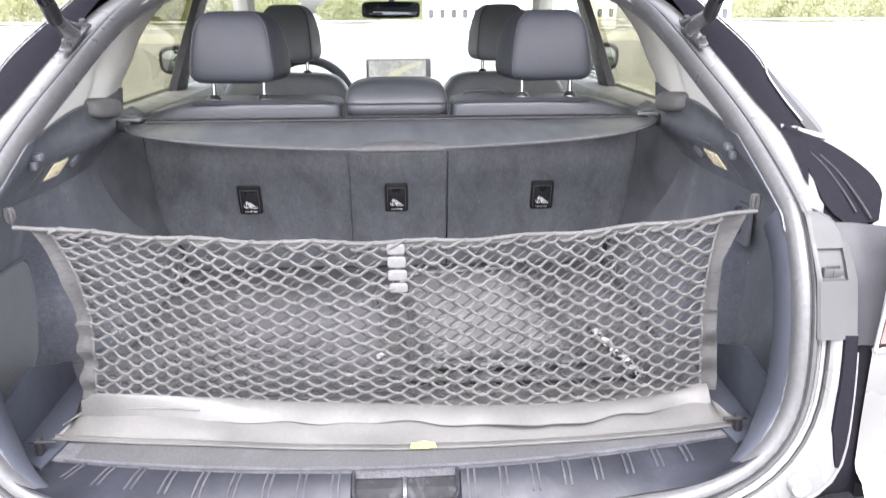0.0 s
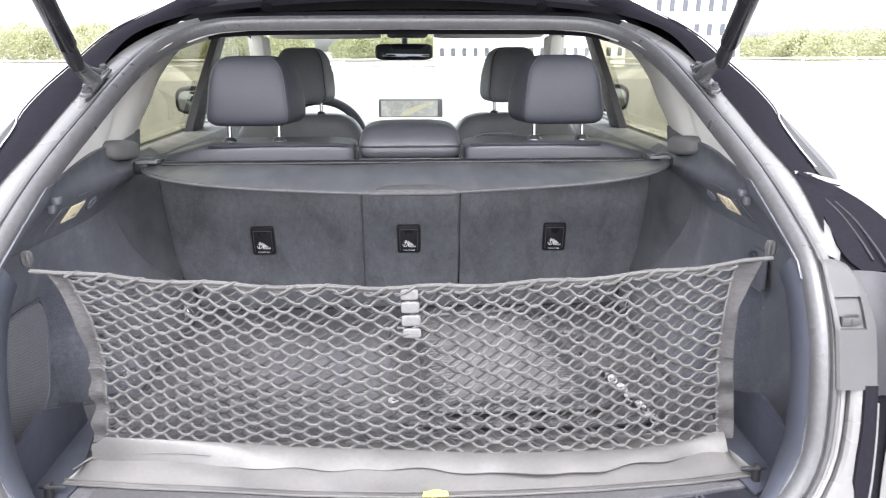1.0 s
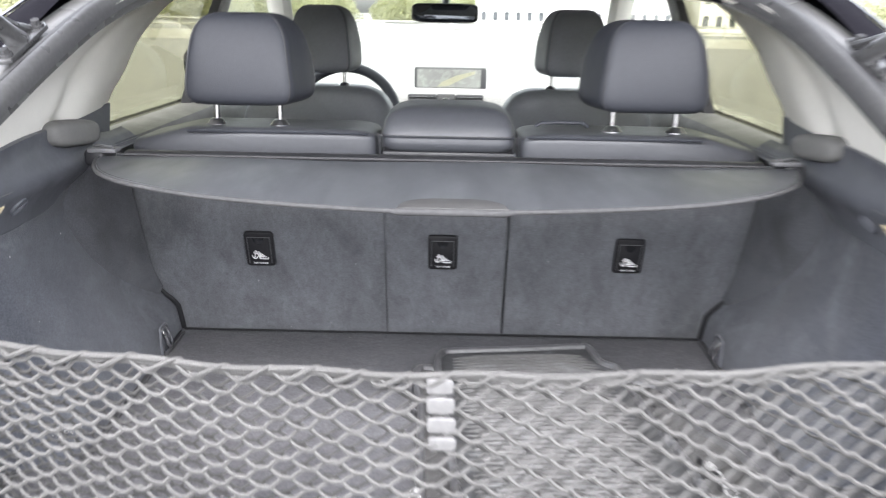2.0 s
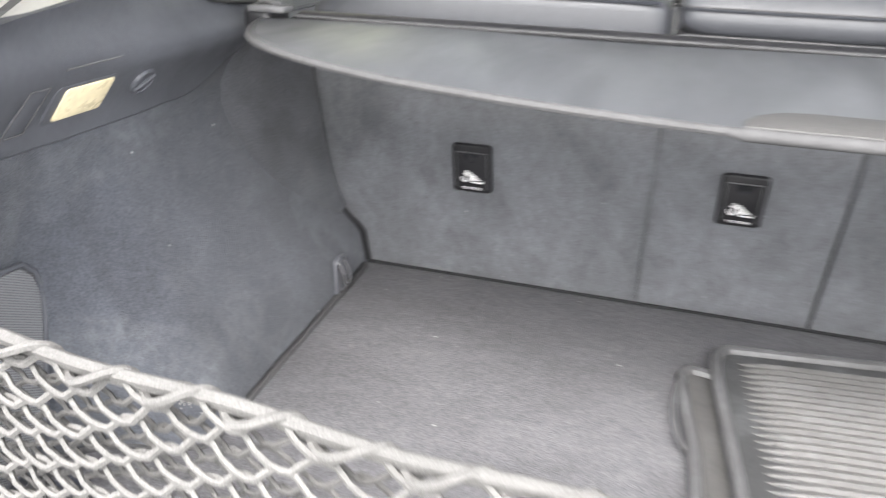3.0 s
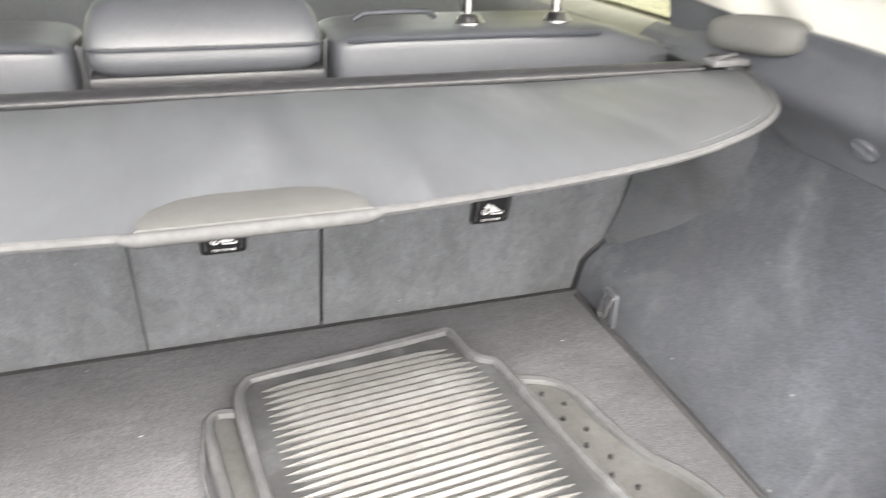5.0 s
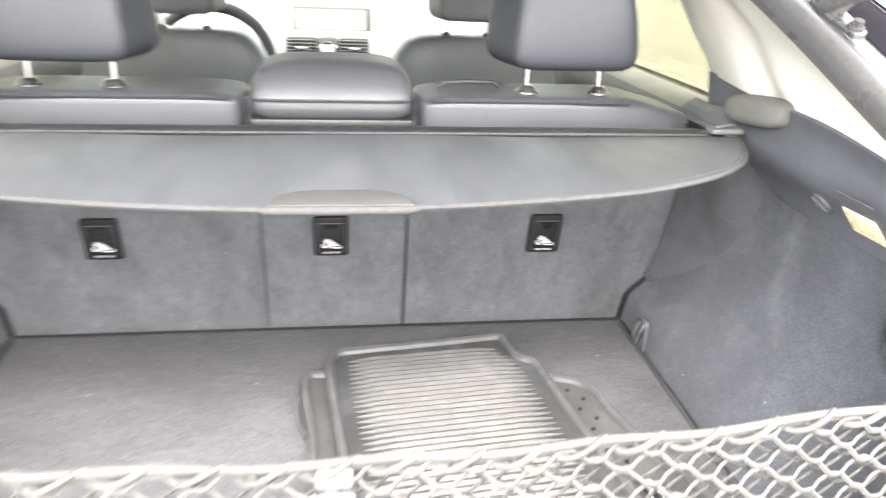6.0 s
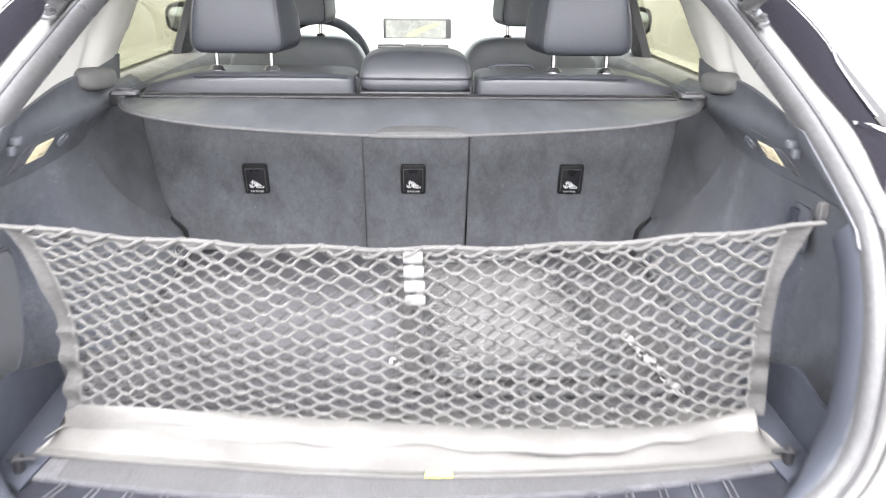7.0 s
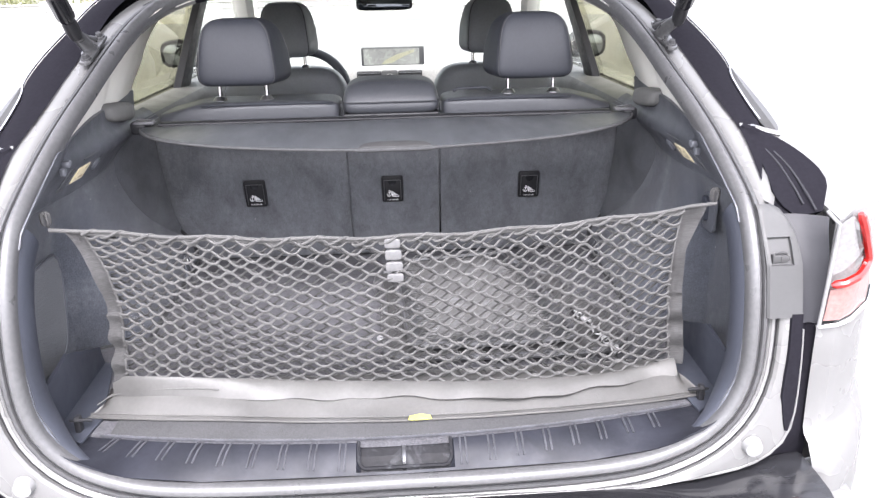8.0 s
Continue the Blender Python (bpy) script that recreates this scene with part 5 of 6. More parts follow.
tube(bm, [(x, back_y(.785) - .0005, .7838) for x in np.linspace(-.522, .522, 30)], .0026, 6)
part("foot_shade", bm, M_BLACK, rear_seat, "black line of shade under the backrest")
for x in (-.345, 0, .35):
    tether(rear_seat, x)
for x0, x1, zt, nm in ((-.53, -.115, 1.215, 0), (.127, .53, 1.214, 0)):
    def warp(x, y, z):
        out_end = -1 if x0 < 0 else 1
        k = smooth01((x * out_end - .45) / .55)
        return x, y + .25 * k * max(z, 0), z - .6 * k * max(z, 0)
    bm = bmesh.new()
    pillow(bm, ((x0 + x1) / 2, .925, zt - .034), (x1 - x0, .15, .068), .3, .2, 52, 24, warp)
    part("backrest_top", bm, M_LEATHER_TOP, rear_seat, "dark leather top of the backrest")
    bm = bmesh.new()
    tube(bm, [(x, .853 - .002, zt - .006) for x in np.linspace(max(x0, -.44) + .012, min(x1, .44) - .012, 16)], .0018, 5)
    part("seam", bm, M_LEATHER, rear_seat)


def pillow_seam(bm, c, size, e1, e2, z, warp, r):
    """A stitched seam across the rear face of a pillow, at the height z from -1 to 1."""
    f = math.asin(math.copysign(abs(z) ** (1 / e1), z))
    q = abs(math.cos(f)) ** e1
    pts = []
    for g in np.linspace(math.pi * .98, math.pi * 2.02, 40):
        x, y = (math.copysign(abs(v) ** e2, v) * q for v in (math.cos(g), math.sin(g)))
        x, y, zz = warp(x, y, z)
        pts.append((c[0] + x * size[0] / 2, c[1] + y * size[1] / 2 - .0004, c[2] + zz * size[2] / 2))
    tube(bm, pts, r, 5)


def centre_shape(x, y, z):
    return x * (1 - .11 * max(z, 0) ** 1.5), y + .42 * max(z + .15, 0), z + .05 * (1 - x * x) * max(z, 0)


bm = bmesh.new()
pillow(bm, (.006, .93, 1.2115), (.226, .15, .077), .42, .26, 48, 26, centre_shape)
arm = part("centre_backrest_top", bm, M_LEATHER_TOP, rear_seat, "raised dark leather centre backrest")
for zq in (-.12, -.17):
    bm = bmesh.new()
    pillow_seam(bm, (.006, .93, 1.2115), (.226, .15, .077), .42, .26, zq, centre_shape, .0011)
    part("seam", bm, M_LEATHER if zq < -.15 else M_PIPING, arm, "stitched seam")
bm = bmesh.new()
box(bm, (-.105, .86, 1.165), (.118, .99, 1.18), .004)
part("armrest_base", bm, M_BLACK, rear_seat)
headrest(rear_seat, -.338, .90, 1.251, .184, .148, .11, (-.394, -.285))
headrest(rear_seat, .341, .90, 1.251, .184, .148, .11, (.397, .288))
bm = bmesh.new()
tube(bm, [(.155, .895, 1.222), (.165, .893, 1.228), (.20, .89, 1.23), (.235, .892, 1.229), (.245, .895, 1.222)], .003, 6)
part("release_strap", bm, M_LEATHER, rear_seat, "black release strap loop")
bm = bmesh.new()
box(bm, (-.53, 1.10, .60), (.53, 1.50, .82), .05, 3)
part("bench_cushion", bm, M_LEATHER, rear_seat)

# ---- front seats ----
for cx in (-.335, .335):
    fs = thing("front_seat", "black leather front seat seen from behind", "car seat", "front seats", at=(0, 0, 0))
    bm = bmesh.new()
    def warp(x, y, z):
        return x * (1 - .14 * max(z, 0) ** 3), y + .25 * z * -1, z
    pillow(bm, (cx * 1.06, 1.74, .86), (.46, .15, .70), .3, .45, 36, 22, warp)
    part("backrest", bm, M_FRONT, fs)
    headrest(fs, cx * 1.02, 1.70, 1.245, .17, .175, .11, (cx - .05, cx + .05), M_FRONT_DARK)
    bm = bmesh.new()
    box(bm, (cx * 1.06 - .24, 1.72, .50), (cx * 1.06 + .24, 2.15, .68), .06, 3)
    part("cushion", bm, M_LEATHER, fs)

# ---- dashboard ----
dash = thing("dashboard", "pale grey dashboard with black air vents", "dashboard")
rows = []
for x in np.linspace(-.66, .66, 31):
    k = math.exp(-((x - .0) / .24) ** 2)
    rows.append([(x, y - .03 * k, z) for y, z in ((2.95, .70), (2.80, .86), (2.775, .98), (2.772, 1.07), (2.78, 1.092), (2.80, 1.1), (2.86, 1.103), (3.0, 1.09), (3.1, 1.06))])
part("body", sheet(rows, .01, (0, 1, 0)), M_DASH, dash)
for x0, x1 in ((-.168, -.05), (.03, .146)):
    bm = bmesh.new()
    box(bm, (x0, 2.733, 1.006), (x1, 2.76, 1.083), .006)
    vent = part("air_vent", bm, M_BLACK, dash, "black air vent")
    for k in range(6):
        bm = bmesh.new()
        box(bm, (x0 + .004, 2.727, 1.012 + .0122 * k), (x1 - .004, 2.736, 1.0142 + .0122 * k), .0008, 1)
        part("slat", bm, M_GREYPL, vent)
    bm = bmesh.new()
    xm = (x0 + x1) / 2
    box(bm, (xm - .02, 2.718, 1.043), (xm + .02, 2.728, 1.049), .002, 2)
    part("vent_knob", bm, M_CLIP, vent, "pale slider on the vent")
bm = bmesh.new()
box(bm, (-.0495, 2.726, 1.003), (.0285, 2.75, 1.086), .008)
console = part("clock_panel", bm, M_LATCH, dash, "grey panel round the clock")
bm = bmesh.new()
tube(bm, [(-.011 + .030 * math.cos(a), 2.722, 1.038 + .030 * math.sin(a)) for a in np.linspace(0, 2 * math.pi, 32, endpoint=False)], .004, 8, closed=True)
part("clock_rim", bm, M_CHROME, console, "round chrome clock rim")
bm = bmesh.new()
bmesh.ops.create_cone(bm, cap_ends=True, segments=32, radius1=.029, radius2=.029, depth=.004, matrix=pose(-.011, 2.7245, 1.038, 90))
part("clock_dial", bm, M_CLIP, console, "pale clock dial")
bm = bmesh.new()
for ang, r in ((35, .014), (160, .02)):
    e = radians(ang)
    tube(bm, [(-.011, 2.721, 1.038), (-.011 + r * math.sin(e), 2.721, 1.038 + r * math.cos(e))], .0012, 5)
part("clock_pointer", bm, M_BLACK, console)
scr = thing("navigation_display", "wide display with a pale map, standing on the dashboard", "display")
ms = Matrix.Translation((.007, 2.83, 1.141)) @ pose(0, 0, 0, 84, 0, 0)
bm = bmesh.new()
prism(bm, rounded(.305, .092, .01), .012, ms, .003)
part("frame", bm, M_BLACK, scr, "black display frame")
bm = bmesh.new()
prism(bm, rounded(.27, .074, .003), .0025, ms @ Matrix.Translation((-.006, 0, .0115)))
part("screen", bm, M_SCREEN, scr, "pale lit map")
bm = bmesh.new()
prism(bm, [(-.05, -.035), (.0, -.03), (.06, .0), (.11, .02), (.11, .032), (.03, .012), (-.03, -.015)], .0006, ms @ Matrix.Translation((-.006, 0, .0142)))
part("map_area", bm, M_MAPLINE, scr, "yellow map area")
bm = bmesh.new()
tube(bm, [(.007 - .05, 2.835, 1.10), (.007 + .05, 2.835, 1.10)], .02, 10)
part("foot", bm, M_BLACK, scr)
wheel = thing("steering_wheel", "black leather steering wheel behind the front seat", "steering wheel")
mw = Matrix.Translation((-.37, 2.30, 1.04)) @ pose(0, 0, 0, 68)
bm = bmesh.new()
tube(bm, [mw @ Vector((.185 * math.cos(a), .185 * math.sin(a), 0)) for a in np.linspace(0, 2 * math.pi, 48, endpoint=False)], .019, 10, closed=True)
part("rim", bm, M_LEATHER, wheel)
bm = bmesh.new()
pillow(bm, (0, 0, -.02), (.16, .12, .05), .5, .5, m=mw)
part("hub", bm, M_BLACK, wheel)
for a in (0, math.pi, -math.pi / 2):
    bm = bmesh.new()
    tube(bm, [mw @ Vector((.06 * math.cos(a), .06 * math.sin(a), -.015)), mw @ Vector((.18 * math.cos(a), .18 * math.sin(a), 0))], .014, 8, flat=.5)
    part("spoke", bm, M_GREYPL, wheel)

# ---- retractable cargo cover ----
cover = thing("cargo_cover", "grey vinyl retractable cargo cover, partly drawn out", "cargo cover")
edge_half = curve([(0, .527), (.12, .528), (.22, .533), (.31, .545), (.38, .565), (.440, .594), (.484, .635), (.517, .69), (.535, .735), (.539, .756)], 60)
COVER_EDGE = [(-x + .004, y) for x, y in edge_half[::-1]] + [(x + .004, y) for x, y in edge_half[1:]]


def cover_z(x, y):
    return 1.166 + .014 * min((x / .48) ** 2, 1) * (1 - smooth01((y - .52) / .2)) + .0165 * (1 - max(1 - (y - .52) / .235, 0) ** 2) + .0012 * math.sin(14 * x + 9 * y)


rows = []
for v in np.linspace(0, 1, 14):
    rows.append([(x, y + (.757 - y) * v, cover_z(x, y + (.757 - y) * v)) for x, y in COVER_EDGE])
part("sheet", sheet(rows, .004, (0, 0, -1)), M_COVER, cover, "grey vinyl sheet")
bm = bmesh.new()
tube(bm, [(x, y - .001, cover_z(x, y) - .002) for x, y in COVER_EDGE], .0034, 8)
part("piping", bm, M_PIPING, cover, "pale grey piped front edge")
bm = bmesh.new()
tube(bm, [(x, y + .009, cover_z(x, y) + .0001) for x, y in COVER_EDGE[6:-6]], .0006, 5)
part("stitching", bm, M_PIPING, cover, "pale stitching line")
bm = bmesh.new()
outline = [(-.056, 0), (.084, 0), (.082, .014), (.075, .026), (.060, .036), (.040, .040), (-.012, .040), (-.032, .036), (-.047, .026), (-.054, .014)]
prism(bm, outline, .0030, Matrix.Translation((0, .524, 1.1672)) @ pose(0, 0, 0, 4.2), .0015)
tab = part("pull_tab", bm, M_TAB, cover, "grey plastic pull tab")
bm = bmesh.new()
tube(bm, [(-.066, .526, 1.1645), (-.055, .522, 1.1645), (.079, .522, 1.1645), (.090, .526, 1.1645)], [.003, .0048, .0048, .003], 10)
part("tab_lip", bm, M_PIPING, tab, "pale grey lip")
bm = bmesh.new()
rows = [[(x, .779 + .018 * math.cos(a), 1.1815 + .007 * math.sin(a)) for a in np.linspace(0, 2 * math.pi, 14, endpoint=False)] for x in np.linspace(-.50, .50, 12)]
grid(bm, rows, closed_v=True)
part("roller_housing", bm, M_BLACK, cover)
bm = bmesh.new()
tube(bm, [(x, .757, 1.1855) for x in np.linspace(-.50, .50, 12)], .0014, 6)
part("slot_edge", bm, M_PIPING, cover, "pale slot edge of the roller housing")
for s in (-1, 1):
    bm = bmesh.new()
    pillow(bm, (s * .543, .776, 1.179), (.036, .05, .03), .5, .5)
    cap = part("end_cap", bm, M_BLACK, cover, "dark end cap")
    bm = bmesh.new()
    box(bm, (s * .528 - .022, .748, 1.188), (s * .528 + .022, .772, 1.195), .002)
    tube(bm, [(s * .511, .752, 1.197), (s * .533, .757, 1.199), (s * .547, .768, 1.196)], .0022, 6)
    part("release_lever", bm, M_GREYPL, cap, "grey release lever")

# ---- cargo net ----
net = thing("cargo_net", "grey elastic cargo net stretched across the opening between hooks", "cargo net")
NV = (0.0, .25, .52, .77, 1.0)
NL = (-.481, -.454, -.446, -.450, -.458)
NR = (.484, .473, .472, .478, .486)


def net_top(x):
    return 1.106 - .032 * (1 - min((x / .50) ** 2, 1)) + .002 * math.sin(40 * x)


def net_bottom(x):
    return float(np.interp(x, (-.46, -.34, -.18, 0, .40, .44, .49), (.843, .834, .820, .815, .815, .818, .826)))


def net_foot(x):
    """Depth of the net's lower edge, which is drawn back over the fabric base."""
    return float(np.interp(x, (-.5, -.2, 0, .1, .22, .34, .42, .49), (.262, .262, .251, .238, .234, .238, .252, .264)))


def net_point(u, v, back=0.0):
    """u from -1 to 1 across, v from 0 at the top to 1 at the bottom."""
    a, b = float(np.interp(v, NV, NL)), float(np.interp(v, NV, NR))
    x = (a + b) / 2 + (b - a) / 2 * u
    sag = .018 * math.sin(math.pi * v) * (1 - u * u)
    z = net_top(x) + (net_bottom(x) - net_top(x)) * v
    y = .255 + (net_foot(x) - .255) * v ** 1.5 - sag + back * (.006 + .012 * v)
    return Vector((x, y, z))


def net_layer(back, strands, cells, phase, radius, mat, lean):
    for i in range(strands):
        bm = bmesh.new()
        pts = []
        n = cells * 8
        for j in range(n + 1):
            w = 2 * math.pi * (j / 8 + phase)
            wave = math.sin(w + (math.pi if i % 2 else 0))
            k = math.copysign(min(abs(wave) * 1.12, 1.0), wave)
            u = -1 + 2 * j / n
            edge = 1 - .35 * smooth01((abs(u) - .86) / .14)
            v = (i + .5 + k * .47 * edge) / strands
            gather = smooth01((-u - .45) / .55)
            v -= .085 * gather * math.sin(math.pi * v) ** 1.2 - .03 * smooth01((u - .6) / .4) * math.sin(math.pi * v)
            v += lean * (noise.noise((u * 3.1, v * 2.7, 7.3 + back)) * .6)
            v = min(max(v, .004), .996)
            p = net_point(u - .05 * math.sin(math.pi * (u + 1)) * (u < 0), v, back)
            p += Vector((noise.noise((u * 9, i * .7, 3 + back)), noise.noise((u * 7, i * .9, 5 + back)), noise.noise((u * 8, i * .8, 9 + back)))) * .0028
            p.y += .0012 * (1 if (i + j // 4) % 2 else -1)
            pts.append(p)
        tube(bm, pts, radius, 5, flat=.75, up=(0, 0, 1))
        part("back_cord" if back else "cord", bm, mat, net)


net_layer(0.0, 24, 22, 0.0, .0022, M_NET, .03)
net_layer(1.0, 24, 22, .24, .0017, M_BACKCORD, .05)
bm = bmesh.new()
tube(bm, [(-.531, .258, 1.109)] + [net_point(u, 0.0) + Vector((0, 0, .003)) for u in np.linspace(-1.02, 1.02, 60)] + [(.538, .258, 1.112)], .0033, 8)
part("top_cord", bm, M_NET, net, "grey elastic top cord")
bm = bmesh.new()
tube(bm, [net_point(u, 0.0) + Vector((0, .003, -.003)) for u in np.linspace(-1.0, 1.0, 60)], .0028, 8)
part("second_cord", bm, M_NET, net)
bm = bmesh.new()
pts = []
for j in range(22 * 12 + 1):
    u = -1 + 2 * j / (22 * 12)
    a = 2 * math.pi * j / 12
    p = net_point(u, .012) + Vector((.004 * math.sin(a), -.0055 * math.cos(a), .002 + .0062 * math.sin(a)))
    pts.append(p)
tube(bm, pts, .0025, 6)
part("lacing", bm, M_NET, net, "net loops laced round the top cord")
for s, inner, outer in ((-1, NL, (-.508, -.480, -.469, -.474, -.481)), (1, NR, (.523, .496, .497, .506, .514))):
    rows = []
    for v in np.linspace(-.01, 1.04, 60):
        a, b = float(np.interp(v, NV, inner)), float(np.interp(v, NV, outer))
        crump = .004 * math.sin(v * 34 + s) * (v > .55) + .0025 * math.sin(v * 17)
        z = net_top(a) + (net_bottom(a) - net_top(a)) * v
        rows.append([(a + (b - a) * w - s * .002 + crump * .5 * w, .254 + .012 * v + crump + .004 * math.sin(w * 3.1), z + .002 * w) for w in np.linspace(0, 1, 8)])
    strap = part("side_strap", sheet(rows, .002, (0, 1, 0)), M_STRAP, net, "woven grey webbing edge, crumpled low down")
    bm = bmesh.new()
    tube(bm, [Vector(r[0]) + Vector((0, -.002, 0)) for r in rows], .0018, 5)
    part("hem", bm, M_NET, strap, "stitched hem")
    hook = thing("net_hook", "grey plastic hook plate on the side trim, holding the net", "hook", "net hooks")
    mh = Matrix.Translation((s * .545, .281, 1.121)) @ pose(0, 0, 0, 78, 0, s * -38)
    bm = bmesh.new()
    prism(bm, rounded(.016, .024, .007), .006, mh, .002)
    plate = part("plate", bm, M_STRAP, hook)
    bm = bmesh.new()
    prism(bm, rounded(.009, .018, .004), .001, mh @ Matrix.Translation((0, -.004, .0058)))
    part("slot", bm, M_BLACK, plate)
    bm = bmesh.new()
    tube(bm, [mh @ Vector(p) for p in ((0, .008, .004), (0, .006, .012), (0, -.004, .014), (0, -.012, .010), (0, -.013, .006))], .0022, 8)
    part("catch", bm, M_STRAP, hook)
    bm = bmesh.new()
    tube(bm, [(s * .502, .208, .795), (s * .510, .202, .800), (s * .516, .198, .801)], .003, 8)
    box(bm, (s * .518 - .005, .188, .781), (s * .518 + .005, .202, .812), .003)
    tube(bm, [(s * .508, .191, .806), (s * .518, .185, .809), (s * .528, .191, .806)], .0025, 6)
    solo("floor_hook", bm, M_BLACK, "black lower hook holding the net's corner", "hook", "floor hooks")
# label at the middle of the top edge
for k, (z0, h, w) in enumerate(((1.067, .016, .026), (1.0485, .017, .027), (1.0295, .016, .028), (1.0115, .014, .027))):
    bm = bmesh.new()
    pillow(bm, (.004 + .001 * k, .2515 - .0034 * k, z0), (w, .006, h), .35, .35, 20, 10)
    part("label", bm, M_TAG, net, "white sewn label")

# pale fabric base of the net, lying on the floor
def base_front(x):
    return float(np.interp(x, (-.53, -.40, -.284, -.15, 0, .15, .28, .42, .535), (.232, .213, .20, .182, .171, .171, .176, .188, .206)))


pouch = part("fabric_base", bmesh.new(), M_FABRIC, net, "pale grey fabric base, softly creased")
rows = []
for x in np.linspace(-.518, .532, 90):
    yf = base_front(x)
    end = smooth01((.532 - abs(x - .007)) / .06)
    row = []
    for u in np.linspace(0, 1, 14):
        y = yf + (.285 - yf) * u
        z = .786 + .023 * math.sin(math.pi * min(u * .62, .5)) * (.45 + .55 * end) + .006 * u
        z += .0035 * noise.noise((x * 14, u * 3, 1.7)) * min(u * 4, 1)
        row.append((x + (.0 if abs(x) < .5 else -.045 * u * (1 if x > 0 else -1) * smooth01((abs(x) - .44) / .09)), y, z))
    rows.append(row)
bm = sheet(rows, .003, (0, 0, -1))
bm.to_mesh(pouch.data)
bm.free()
for p in pouch.data.polygons:
    p.use_smooth = True
bm = bmesh.new()
tube(bm, [(x, base_front(x) - .001, .787) for x in np.linspace(-.517, .53, 60)], .0018, 6)
tube(bm, [(x, base_front(x) + .006, .791) for x in np.linspace(-.515, .528, 60)], .0015, 6)
part("base_hem", bm, M_FABRIC, net, "double stitched hem")
for off in (0.0, .006):
    bm = bmesh.new()
    tube(bm, curve([(-.505, .245 - off * .3, .801 + off * .2), (-.48, .262 - off, .812), (-.43, .262 - off, .8185), (-.35, .255 - off, .8215), (-.30, .248 - off, .8205)], 30), .0011, 6)
    part("upper_seam", bm, M_FABRIC, net, "curved seam of the fabric base")
rows = []
for x in np.linspace(-.480, .492, 112):
    zt = net_bottom(x) - .012 * smooth01((-x - .455) / .025)
    low_y = float(np.interp(x, (-.48, -.38, -.25, -.1, -.02, .06, .1, .17, .21, .285, .37, .44, .5), (.257, .250, .230, .214, .216, .205, .199, .193, .188, .197, .215, .231, .240))) + .003 * math.sin(x * 61) * smooth01((x + .34) / .2)
    top_y = net_foot(x) - .003
    row = []
    for u in np.linspace(0, 1, 8):
        lift = .003 * max(0, math.sin(x * 38 + 1.1)) * u * u * smooth01((x + .34) / .2)
        row.append((x, top_y + (low_y - top_y) * u, zt + .003 + (.8055 - zt - .003) * u ** 1.3 + .003 * math.sin(math.pi * u) + lift))
    rows.append(row)
part("top_band", sheet(rows, .0025, (0, 1, 0)), M_FABRIC, net, "pale fabric band with a wavy free edge")

bm = bmesh.new()
prism(bm, [(.019, .167), (.036, .1655), (.057, .167), (.055, .176), (.040, .181), (.021, .177)], .0018, Matrix.Translation((0, 0, .781)) @ pose(0, 0, 0, 3, 0, 0), .0005, 1)
solo("yellow_tag", bm, M_YELLOW, "small yellow tag sticking out on the floor edge", "tag")

# ---- rubber floor mats stacked on the cargo floor ----
def rubber_mat(name, outline, z, label, face=None, n=180):
    mt = thing(name, label, "floor mat", "floor mats")
    closed = curve(outline + [outline[0]], n)[:-1]
    c = np.mean(closed, axis=0)
    bm = bmesh.new()
    prism(bm, [(c[0] + (x - c[0]) * .985, c[1] + (y - c[1]) * .985) for x, y in closed], .006, Matrix.Translation((0, 0, z)), .001, 1)
    part("sheet", bm, face or M_RUBBER, mt)
    bm = bmesh.new()
    tube(bm, [(x, y, z + .007 + .0015 * noise.noise((x * 9, y * 9, z))) for x, y in closed], .0072, 8, closed=True)
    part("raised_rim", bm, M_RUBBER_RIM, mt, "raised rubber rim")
    return mt


low = rubber_mat("rubber_mat", [(-.012, .826), (-.030, .829), (-.039, .822), (-.042, .803), (-.035, .735), (-.027, .66), (-.02, .45), (.0, .385), (.20, .365), (.40, .37), (.45, .42), (.452, .53), (.437, .585), (.414, .625), (.399, .684), (.392, .735), (.381, .764), (.366, .778), (.340, .789), (.30, .80), (.15, .815)], .786, "dark rubber floor mat lying under another mat", M_RUBBER_PALE)
for k in range(12):
    bm = bmesh.new()
    x, y = .350 + .015 * (k % 2) + .002 * k, .756 - .0245 * k
    bmesh.ops.create_cone(bm, cap_ends=True, segments=10, radius1=.003, radius2=.0024, depth=.004, matrix=pose(x, y, .794))
    part("stud", bm, M_BLACK, low)
# folded side wall of the lower mat
bm = bmesh.new()
tube(bm, curve([(-.042, .812, .793), (-.048, .785, .796), (-.050, .735, .797), (-.046, .70, .795), (-.036, .675, .792)], 24), .0042, 8, flat=.7)
part("side_lip", bm, M_RUBBER_RIM, low)
top_mat = rubber_mat("rubber_mat", [(-.002, .850), (.006, .863), (.022, .869), (.15, .884), (.262, .900), (.275, .899), (.281, .888), (.284, .862), (.289, .838), (.300, .826), (.312, .817), (.318, .785), (.325, .71), (.336, .63), (.352, .52), (.352, .43), (.33, .40), (.18, .392), (.05, .40), (.03, .43), (.018, .55), (.006, .68), (-.002, .77), (-.005, .825)], .800, "dark ribbed rubber floor mat on top of the stack")
